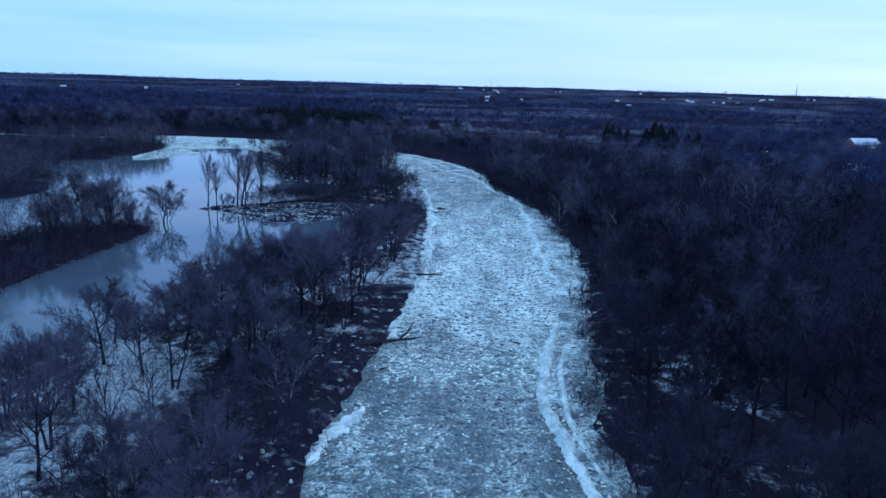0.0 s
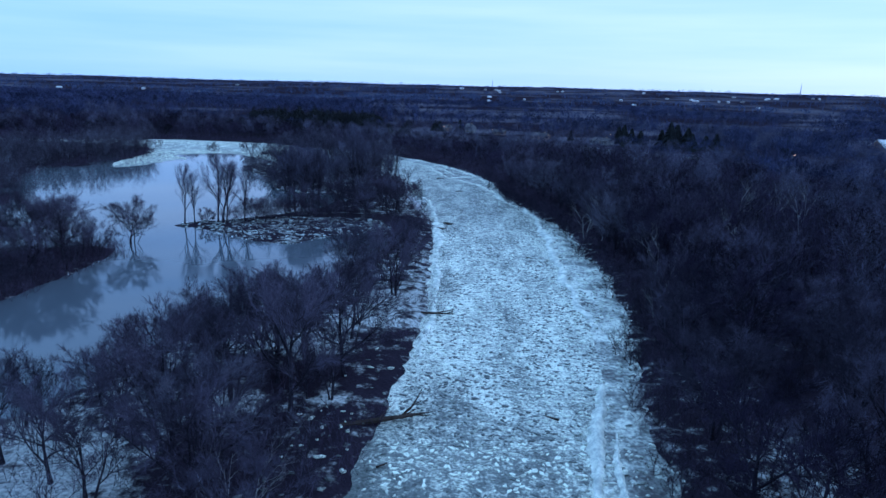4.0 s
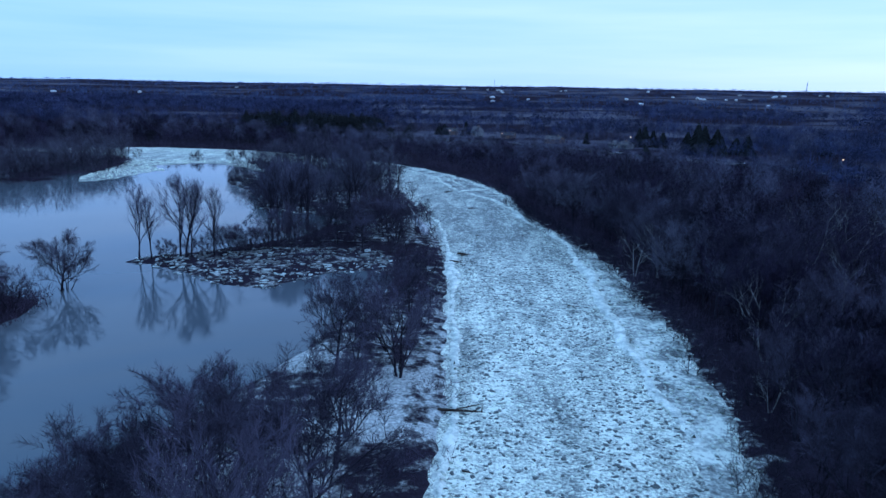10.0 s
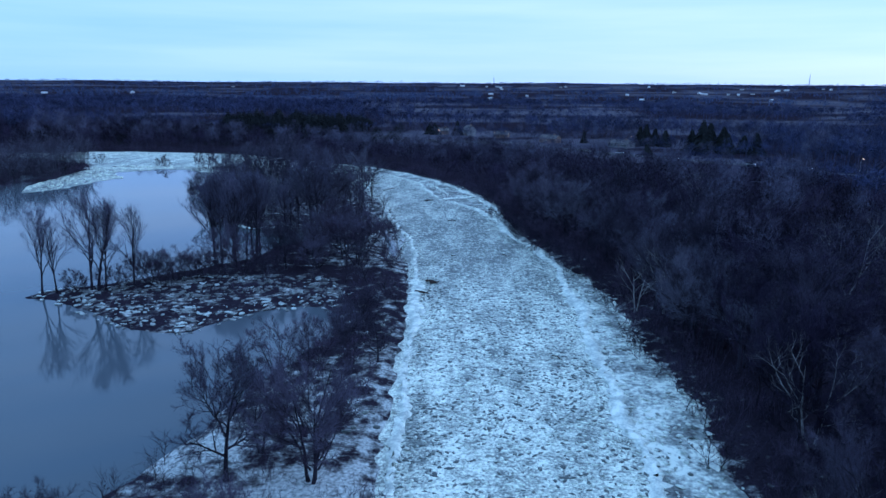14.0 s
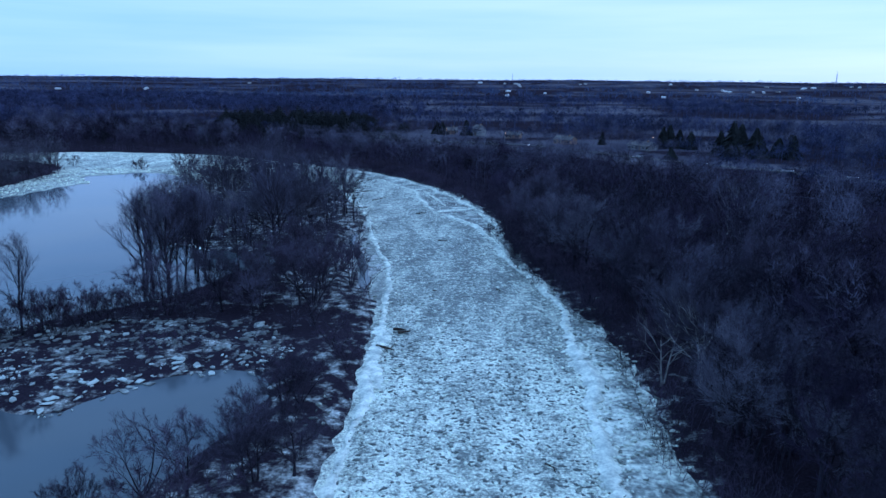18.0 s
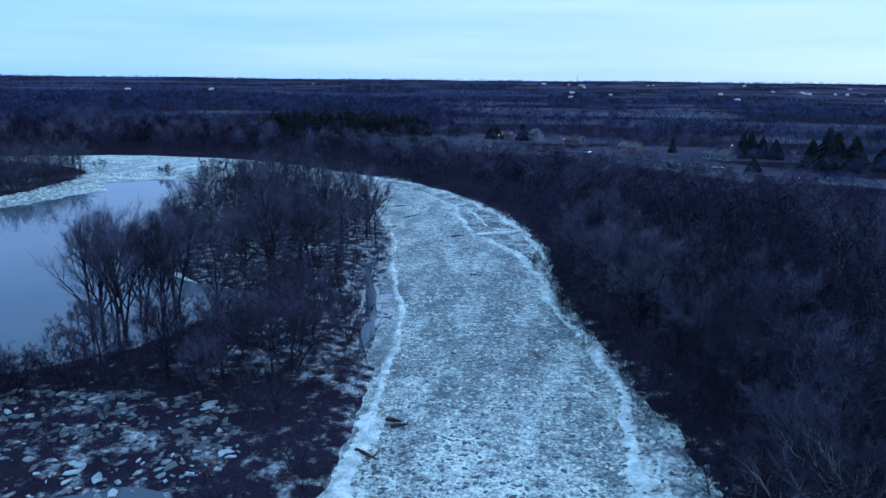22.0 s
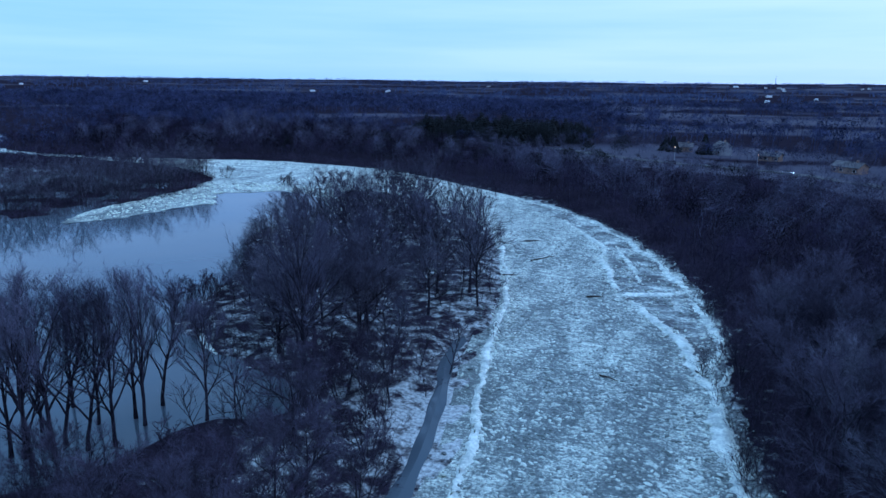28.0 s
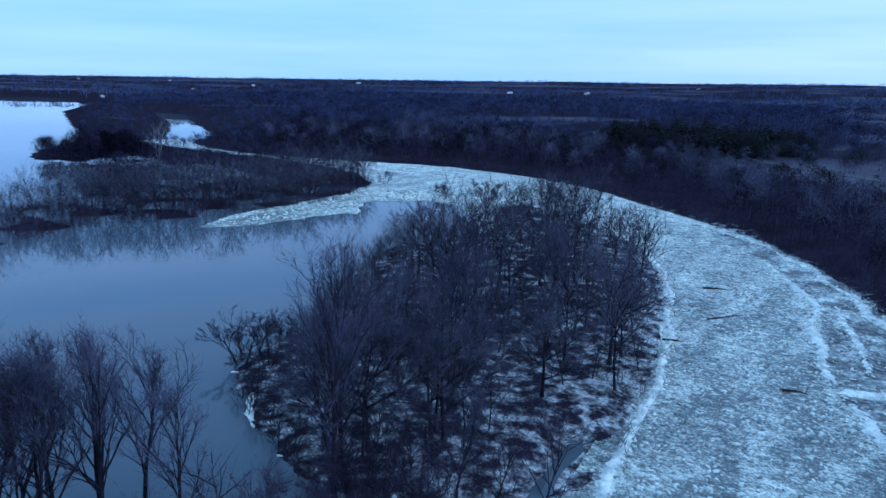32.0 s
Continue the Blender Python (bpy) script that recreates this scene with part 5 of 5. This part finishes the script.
for i, (x0, y0, ln) in enumerate(((17, 338, 8), (14, 349, 9), (9, 363, 8), (6, 372, 10), (1, 384, 9), (-5, 395, 8), (24, 296, 8), (29, 268, 7), (33, 247, 6), (35.5, 224, 6), (36, 196, 7), (33, 166, 7), (29, 138, 6))):
    lean = -2.2 if y0 > 280 else 1.0
    ridge([(x0 - 1.5 * lean / 2.2, y0 - ln / 2), (x0, y0), (x0 + lean, y0 + ln / 2)], 1.3 + 0.5 * (i % 3), 0.28, "white tongue of shelf ice under the bank trees", 61 + i, least=0.4, calm=0.7)
ridge([(-3.6, 213), (-3.4, 222), (-3.6, 230), (-4.4, 240)], 3.0, 0.3, "broad white snow bank widening the rim of the ice", 91, least=0.3, calm=0.8)
ridge([(-16, 66), (-13.5, 74), (-10, 84)], 2.2, 0.3, "pale streak of ice along the floes", 23)
for i, off in enumerate((2.0, 7.0, 13.0, 20.0, 28.0)):
    far = RIGHT_LINE[(RIGHT_LINE[:, 0] < -45 - 9 * i) & (RIGHT_LINE[:, 0] > -330)]
    pts = [(x - 0.15 * off, y - off) for x, y in far[::5]]
    ridge(pts, 2.4, 0.4, "long white striped ice ridge following the bend", 29 + i, 1)

ridge([(-63, 296), (-60, 293.6), (-57, 291.6), (-53.5, 289.8)], 1.5, 0.45, "white ice stranded along the lake shore", 51, least=0.5, calm=0.5)
ridge([(-69.6, 297.2), (-67.6, 298)], 1.3, 0.4, "white ice cake stranded at the lake shore", 52, least=0.6, calm=0.5)
ridge([(-46.5, 287), (-44.5, 288.8), (-43, 288)], 1.6, 0.4, "white ice stranded along the lake shore", 53, least=0.6, calm=0.5)

r_ = np.vstack(RUBBLE)
r_ = np.vstack([r_, r_ + g4.normal(0, 1.0, r_.shape)])
r_ = r_[(water_distance(r_[:, 0], r_[:, 1]) < 0) & (distance(r_[:, 0], r_[:, 1], ice_outline) < -0.5)]
mass("ridge_rubble", (r_[:, 0], r_[:, 1]), SLABS, M_RIDGE, "white ice lumps broken off along the ridges", "ice rubble", (0.25, 0.95), zs=np.full(len(r_), 0.12))

# meltwater lying between the bank's snow and the rim of the ice
ml = smooth_line(MELT_LINE[::2], 0.5)
half = np.clip(0.9 + 0.6 * wave(ml[:, 0], ml[:, 1], 5.5, 9), 0.3, 1.6) * np.clip(np.minimum(np.arange(len(ml)), np.arange(len(ml))[::-1]) / 4, 0.1, 1)
mt = np.gradient(ml, axis=0)
mt /= np.linalg.norm(mt, axis=1)[:, None]
mn = np.stack([-mt[:, 1], mt[:, 0]], 1)
mv = np.stack([np.column_stack([ml + mn * (half * u)[:, None], np.full(len(ml), 0.16 - 0.1 * abs(u))]) for u in (-1, 0, 1)], 1).reshape(-1, 3)
mf = [(i * 3 + j, i * 3 + j + 1, i * 3 + j + 4, i * 3 + j + 3) for i in range(len(ml) - 1) for j in range(2)]
tagged(new("meltwater", mesh_of("meltwater", mv, mf, M_WATER)), "brown meltwater channel beside the ice rim", "water", kind="structure")

# jammed slabs: the debris field across the backwater, the shelf, the spit beyond the lake
jam = thing("ice_jam", "heap of dirty broken ice slabs and flood debris", "ice jam")
x, y = scatter(-83, -16, 202, 239, 1.0, rng)
keep = (distance(x, y, JAM) < 0.5) & (rng.uniform(size=x.size) < 0.42 + 0.45 * wave(x, y, 4, 65))
x, y = x[keep], y[keep]
z = np.maximum(height(x, y), 0.0)
PLATES = [plate_template(g4, int(g4.integers(5, 8)), g4.uniform(0.05, 0.14), 0.16, g4.uniform(0.25, 0.7)) for _ in range(14)]
slab_meshes = [mesh_of("ice_slab", v, f, M_SLAB) for v, f in PLATES]
order = np.argsort(y - 0.4 * np.abs(x + 45))
for i in order[:290]:
    ob = part("ice_slab", slab_meshes[int(rng.integers(len(slab_meshes)))], M_SLAB, jam)
    s = 0.5 + 2.0 * rng.uniform() ** 2.2
    ob.matrix_basis = Matrix.LocRotScale((x[i], y[i], z[i] + 0.02), Euler((0, 0, rng.uniform(0, 6.28))), (s, s, 1))
o = order[290:]
ob = part("ice_rubble", mass("ice_rubble", (x[o], y[o]), PLATES, M_SLAB, "", "", (0.4, 1.9), zs=z[o]).data, M_SLAB, jam)
tagged(ob, "smaller dirty ice rubble", kind="stuff")
bpy.data.objects.remove([q for q in scene.objects if q.name.startswith("ice_rubble") and q.parent is None][0])

x, y = scatter(-5, 40, 60, 420, 1.15, rng)
keep = (distance(x, y, shelf_line) < -0.3) & (rng.uniform(size=x.size) < 0.62 - 0.35 * (y < 125) - 0.35 * (y > 250) + 0.35 * wave(x, y, 8, 4))
mass("shelf_slabs", (x[keep], y[keep]), SLABS, M_FLOE_PALE, "broken white slabs lying on the shelf ice", "ice slabs", (0.4, 1.2), zs=np.full(keep.sum(), 0.1))
x, y = scatter(-200, -100, 330, 440, 1.5, rng)
keep = (distance(x, y, ice_outline) < -0.2) & (distance(x, y, smooth_line(LAKE_N), closed=False) < 26) & (rng.uniform(size=x.size) < 0.6)
mass("spit_slabs", (x[keep], y[keep]), SLABS, M_FLOE, "white ice slabs drifted against the lake's far shore", "ice slabs", (0.5, 1.7), zs=np.full(keep.sum(), 0.03))
x, y = scatter(-34, -4, 60, 335, 1.6, rng)
d = distance(x, y, RIVER_LINE)
keep = (d > 0.3) & (d < np.where(y < 130, 11, 5)) & (rng.uniform(size=x.size) < np.where(y < 130, 0.32, 0.2) + 0.5 * wave(x, y, 11, 6)) & (east_distance(x, y) == 0) & (distance(x, y, MELT_LINE, closed=False) > 1.8)
mass("bank_slabs", (x[keep], y[keep]), SLABS, M_FLOE, "white and grey ice slabs stranded on the bank", "ice slabs", (0.4, 1.3))


def log(x0, y0, x1, y1, r, z=0.2, branches=0, label="dark fallen trunk frozen into the river ice"):
    """A fallen trunk with broken branches."""
    g = np.random.default_rng(int(abs(x0 * 7 + y0 * 3)))
    root = thing("fallen_log", label, "log", "driftwood on the ice")
    a, b = np.array([x0, y0, z]), np.array([x1, y1, z + 0.15])
    mid = (a + b) / 2 + (g.normal(0, 0.15), g.normal(0, 0.15), 0.1)
    geo = Geo()
    geo.tube([a, (a + mid) / 2, mid, (mid + b) / 2, b], [r, r * 0.95, r * 0.8, r * 0.55, 0], 6)
    part("trunk", geo.mesh("trunk", M_LOG), M_LOG, root)
    for k in range(branches):
        p = a + (b - a) * g.uniform(0.35, 0.9)
        d = (b - a) / np.linalg.norm(b - a) * 0.8 + g.normal(0, 0.6, 3)
        d[2] = abs(d[2])
        br = Geo()
        br.tube(bent(p, d / np.linalg.norm(d), np.linalg.norm(b - a) * g.uniform(0.2, 0.42), 3, 0.05, 0.15, g), [r * 0.4, r * 0.3, r * 0.18, 0], 4)
        part("branch", br.mesh("branch", M_LOG), M_LOG, root)
    return root


log(-14.5, 104.5, -2.5, 109, 0.42, 0.5, 6, "large dark fallen tree lying from bank onto ice")
log(-6, 149.5, 0.5, 148.6, 0.22, 0.35, 2)
log(-3.5, 150, 0.2, 151.5, 0.1, 0.2, 1)
for x0, y0, x1, y1, r in ((-2.5, 237.2, -0.3, 236.6, 0.3), (-1.6, 235.6, 0.6, 236.2, 0.25), (-4.4, 229.5, -1.2, 227.4, 0.28), (2, 305, 5, 303.5, 0.14), (-24, 365, -19, 372, 0.16), (-6.5, 342, -3.2, 342.6, 0.2), (-26.5, 350, -23, 351, 0.2), (-31, 384, -26, 386, 0.2), (16, 262, 17.4, 259.6, 0.12), (3, 260, 4.4, 259, 0.12), (19, 196, 20, 193.5, 0.1), (-3, 135, -1.5, 134.2, 0.1), (-9, 96, -7.6, 97, 0.12), (13.5, 108.5, 11.5, 109.5, 0.14)):
    log(x0, y0, x1, y1, r, 0.16, 1 if r > 0.15 else 0, "small dark drift log caught among the floes")

# ---- road, houses, conifers, masts ----
road_v, road_f = [], []
rl = smooth_line(ROAD, 5)
for off in (-3.4, 3.4):
    q = offset_line(rl, off)
    road_v.append(np.column_stack([q, height(rl[:, 0], rl[:, 1]) + 0.22]))
road_v.append(road_v[1] - (0, 0, 0.5))
road_v.append(road_v[0] - (0, 0, 0.5))
n = len(rl)
rv = np.vstack(road_v)
for i in range(n - 1):
    for a, b in ((0, 1), (1, 2), (3, 0)):
        road_f.append((a * n + i, a * n + i + 1, b * n + i + 1, b * n + i))
road = tagged(new("road", mesh_of("road", rv, road_f, M_ASPHALT)), "narrow wet asphalt road behind the riverside woods", "road", kind="structure")


def box(bm, x0, x1, y0, y1, z0, z1):
    v = [bm.verts.new(p) for p in ((x0, y0, z0), (x1, y0, z0), (x1, y1, z0), (x0, y1, z0), (x0, y0, z1), (x1, y0, z1), (x1, y1, z1), (x0, y1, z1))]
    for f in ((3, 2, 1, 0), (4, 5, 6, 7), (0, 1, 5, 4), (1, 2, 6, 5), (2, 3, 7, 6), (3, 0, 4, 7)):
        bm.faces.new([v[i] for i in f])


def house(x, y, turn, w, d, h, rise, wall, roof, label, category="house", windows=4, chimney=True, name="house", base=None):
    """A gabled building: walls with gables, roof with eaves, windows, door, chimney."""
    root = thing(name, label, category)
    bm = bmesh.new()
    box(bm, -w / 2, w / 2, -d / 2, d / 2, -1.0, h)
    for sx in (-1, 1):
        g = [bm.verts.new((sx * (w / 2), sy * d / 2, h)) for sy in (-1, 1)] + [bm.verts.new((sx * (w / 2), 0, h + rise))]
        g2_ = [bm.verts.new((v.co.x - sx * 0.25, v.co.y, v.co.z)) for v in g]
        bm.faces.new(g if sx > 0 else g[::-1])
        bm.faces.new(g2_[::-1] if sx > 0 else g2_)
    part("wall", bm, wall, root)
    bm = bmesh.new()
    ew, k = w / 2 + 0.5, 1 + 0.5 / (d / 2)
    for sy in (-1, 1):
        top = [(-ew, 0, h + rise + 0.12), (ew, 0, h + rise + 0.12), (ew, sy * d / 2 * k, h - rise * (k - 1) + 0.12), (-ew, sy * d / 2 * k, h - rise * (k - 1) + 0.12)]
        a = [bm.verts.new(p) for p in top]
        b = [bm.verts.new((p[0], p[1], p[2] - 0.2)) for p in top]
        bm.faces.new(a if sy < 0 else a[::-1])
        bm.faces.new(b[::-1] if sy < 0 else b)
        for i in range(4):
            j = (i + 1) % 4
            bm.faces.new((a[i], b[i], b[j], a[j]))
    part("roof", bm, roof, root)
    if chimney:
        bm = bmesh.new()
        box(bm, w * 0.22, w * 0.22 + 0.9, -0.4, 0.4, h + rise * 0.5, h + rise + 0.9)
        part("chimney", bm, M_BRICK, root)
    for lv in range(1 if h < 4 else 2):
        for sy in (-1, 1):
            for i in range(windows):
                cx = -w / 2 + w * (i + 0.5) / windows
                z0 = 0.9 + 2.7 * lv
                if lv == 0 and i == windows // 2:
                    bm = bmesh.new()
                    box(bm, cx - 0.5, cx + 0.5, sy * d / 2 - 0.05, sy * d / 2 + 0.05, 0.1, 2.15)
                    part("door", bm, M_BRICK, root)
                    continue
                bm = bmesh.new()
                box(bm, cx - 0.7, cx + 0.7, sy * d / 2 - 0.05, sy * d / 2 + 0.06, z0 - 0.1, z0 + 1.3)
                win = part("window", bm, M_SIDING, root)
                bm = bmesh.new()
                box(bm, cx - 0.6, cx + 0.6, sy * d / 2 - 0.05 + sy * 0.04, sy * d / 2 + 0.05 + sy * 0.04, z0, z0 + 1.2)
                part("pane", bm, M_GLASS, win)
    z = float(height(np.array([x]), np.array([y]))[0]) if base is None else base
    root.matrix_basis = pose(x, y, z, 0, 0, turn)
    return root


house(110, 528, -52, 15, 8, 2.8, 1.8, M_DULL, M_ROOF, "low grey ranch house with dark windows beside road", windows=6)
house(17, 617, -65, 9, 7, 4.8, 2.4, M_DULL, M_ROOF, "grey two-storey farmhouse between dark conifers")
house(40, 597, -20, 10, 7, 2.8, 1.8, M_BRICK, M_ROOF, "brown one-storey house with a dark roof")
house(-4, 628, 10, 10, 7, 3.0, 2.0, M_BRICK, M_ROOF, "small brown house half hidden behind trees")
house(305, 508, 20, 25, 15, 4.5, 6.0, M_BRICK, M_METALROOF, "large barn with a pale metal roof among trees", "barn", windows=3, chimney=False, name="barn")
house(203, 342, 30, 10, 7, 4.0, 3.0, M_BRICK, M_METALROOF, "small shed with pale roof deep in the woods", "shed", windows=2, chimney=False, name="shed")
house(70, 560, -40, 12, 8, 3.0, 2.0, M_BRICK, M_ROOF, "brown bungalow among bare yard trees")
for i, (az, rr, wide, turn) in enumerate(FARMS):
    x, y = rr * math.sin(az), 150 + rr * math.cos(az)
    s = 0.42 + rr / 7500
    house(x, y, turn, 15 * s * wide, 9 * s, 4.0 * s, 2.6 * s, M_SIDING, M_METALROOF if i % 3 else M_ROOF, "far white farm building among dark woods", "farm building", windows=2, chimney=False, name="farm_building")


def conifer(x, y, h, spread=0.2):
    root = thing("conifer", "dark green conifer standing near the houses", "conifer", "dark conifers by the road")
    h, spread = h * 0.9, spread * 1.75
    v, f = pine_template(h, np.random.default_rng(int(x * 3 + y) % 9999), 22, 12, spread)
    geo = Geo()
    geo.tube([(0, 0, -0.5), (0, 0, h * 0.5), (0, 0, h * 0.98)], [h * 0.018, h * 0.01, 0], 6)
    part("trunk", geo.mesh("trunk", M_BARK), M_BARK, root)
    tagged(part("needle_crown", mesh_of("needle_crown", v, f, M_PINE), M_PINE, root), kind="stuff")
    root.matrix_basis = pose(x, y, float(height(np.array([x]), np.array([y]))[0]))


for x, y, h, sp in ((92, 556, 9, 0.2), (-13, 626, 10, 0.3), (-9, 622, 10, 0.3), (8, 614, 12.5, 0.25), (124, 538, 15, 0.22), (129, 542, 16, 0.24), (133, 536, 13, 0.26), (139, 534, 12, 0.3), (147, 491, 22, 0.22), (153, 496, 20, 0.24), (158, 489, 18, 0.26), (144, 500, 15, 0.26), (165, 500, 13, 0.3), (172, 494, 12, 0.3), (112, 478, 7, 0.35), (190, 520, 12, 0.3), (176, 486, 14, 0.26), (231, 500, 13, 0.25)):
    conifer(x, y, h, sp)
PINES = [pine_template(h, np.random.default_rng(3 + h), 10, 7, 0.42) for h in (13, 15, 16)]
x, y = scatter(-190, -55, 590, 705, 7.0, rng)
keep = ((x + 118) / 62) ** 2 + ((y - 652) / 48) ** 2 + 0.35 * wave(x, y, 22, 3) < 1
mass("pine_grove", (x[keep], y[keep]), PINES + CLUMP, M_PINE, "dark pine grove on the rise beyond the bend", "pine grove", (0.6, 1.15))
x, y = scatter(-360, -30, 500, 640, 17.0, rng)
keep = (east_distance(x, y) > 25) & (rng.uniform(size=x.size) < 0.35)
mass("pines", (x[keep], y[keep]), CLUMP, M_PINE, "scattered dark pines among the bare woods", "pines", (0.6, 0.95))


def mast(az, r, top, label):
    """A lattice mast: legs, braces and a tip."""
    x, y = r * math.sin(radians(az)), 150 + r * math.cos(radians(az))
    z = float(height(np.array([x]), np.array([y]))[0])
    root = thing("radio_mast", label, "radio mast", "masts on the horizon")
    hgt = top - z
    for k in range(3):
        a = k * 2.094
        geo = Geo()
        geo.tube([(2.2 * math.cos(a), 2.2 * math.sin(a), -1), (1.4 * math.cos(a), 1.4 * math.sin(a), hgt * 0.6), (0.5 * math.cos(a), 0.5 * math.sin(a), hgt)], [0.7, 0.6, 0.4], 4)
        part("leg", geo.mesh("leg", M_STEEL), M_STEEL, root)
    for k in range(9):
        geo = Geo()
        zz, rr = hgt * (k + 0.5) / 9.5, 2.2 - 1.6 * (k + 0.5) / 9.5
        geo.tube([(rr, 0, zz), (-rr * 0.5, rr * 0.87, zz + hgt / 18), (-rr * 0.5, -rr * 0.87, zz + hgt / 9)], [0.3, 0.3, 0.3], 3)
        part("brace", geo.mesh("brace", M_STEEL), M_STEEL, root)
    root.matrix_basis = pose(x, y, z)


mast(3.6, 4200, 92, "thin grey lattice radio mast on the horizon")
mast(27.3, 3900, 108, "tall grey lattice mast near white farm buildings")


def car(x, y, turn, label):
    """A car: body, cabin, windows, four wheels, two headlights."""
    root = thing("car", label, "car", "cars on the road")
    bm = bmesh.new()
    prof = [(-2.2, 0.35), (-2.2, 0.85), (-1.9, 0.95), (1.0, 0.92), (2.1, 0.75), (2.2, 0.35)]
    vs = [[bm.verts.new((px, sy * 0.88, pz)) for px, pz in prof] for sy in (-1, 1)]
    bm.faces.new(vs[0])
    bm.faces.new(vs[1][::-1])
    for i in range(len(prof)):
        j = (i + 1) % len(prof)
        bm.faces.new((vs[0][i], vs[1][i], vs[1][j], vs[0][j]))
    body = part("body", bm, M_PAINT, root)
    bm = bmesh.new()
    prof = [(-1.7, 0.93), (-1.2, 1.45), (0.2, 1.45), (0.95, 0.9)]
    vs = [[bm.verts.new((px, sy * (0.8 - 0.12 * (pz > 1)), pz)) for px, pz in prof] for sy in (-1, 1)]
    bm.faces.new(vs[0])
    bm.faces.new(vs[1][::-1])
    for i in range(4):
        j = (i + 1) % 4
        bm.faces.new((vs[0][i], vs[1][i], vs[1][j], vs[0][j]))
    part("cabin", bm, M_GLASS, root, "dark glazed cabin")
    for wx_ in (-1.35, 1.35):
        for sy in (-1, 1):
            geo = Geo()
            geo.tube([(wx_, sy * 0.92, 0.33), (wx_, sy * 0.72, 0.33), (wx_, sy * 0.71, 0.33)], [0.33, 0.33, 0], 10)
            part("wheel", geo.mesh("wheel", M_RUBBER), M_RUBBER, root)
    for sy in (-0.6, 0.6):
        bm = bmesh.new()
        box(bm, 2.12, 2.24, sy - 0.2, sy + 0.2, 0.55, 0.75)
        part("headlight", bm, M_HEAD, root, "glowing white headlight")
    root.matrix_basis = pose(x, y, float(height(np.array([x]), np.array([y]))[0]) + 0.24, 0, 0, turn)


for x, y, turn in ((98.5, 484, -50), (121, 455.5, -44), (150, 431.5, -44), (168, 413, -42), (44, 542, -40)):
    car(x, y, turn, "grey car with lit headlights on the road")


def street_lamp(x, y, h):
    root = thing("street_lamp", "tall street lamp with a lit warm head", "street lamp", "lamps along the road")
    geo = Geo()
    geo.tube([(0, 0, -0.3), (0, 0, h * 0.9), (0, -1.4, h), (0, -1.5, h)], [0.12, 0.09, 0.06, 0.03], 6)
    part("pole", geo.mesh("pole", M_STEEL), M_STEEL, root)
    bm = bmesh.new()
    box(bm, -0.2, 0.2, -1.9, -1.35, h - 0.2, h)
    part("lamp_head", bm, M_LAMP, root, "glowing warm lamp head")
    root.matrix_basis = pose(x, y, float(height(np.array([x]), np.array([y]))[0]))


for x, y, h in ((116, 531, 7), (32, 553, 7), (-5, 572, 7), (186, 402, 7)):
    street_lamp(x, y, h)
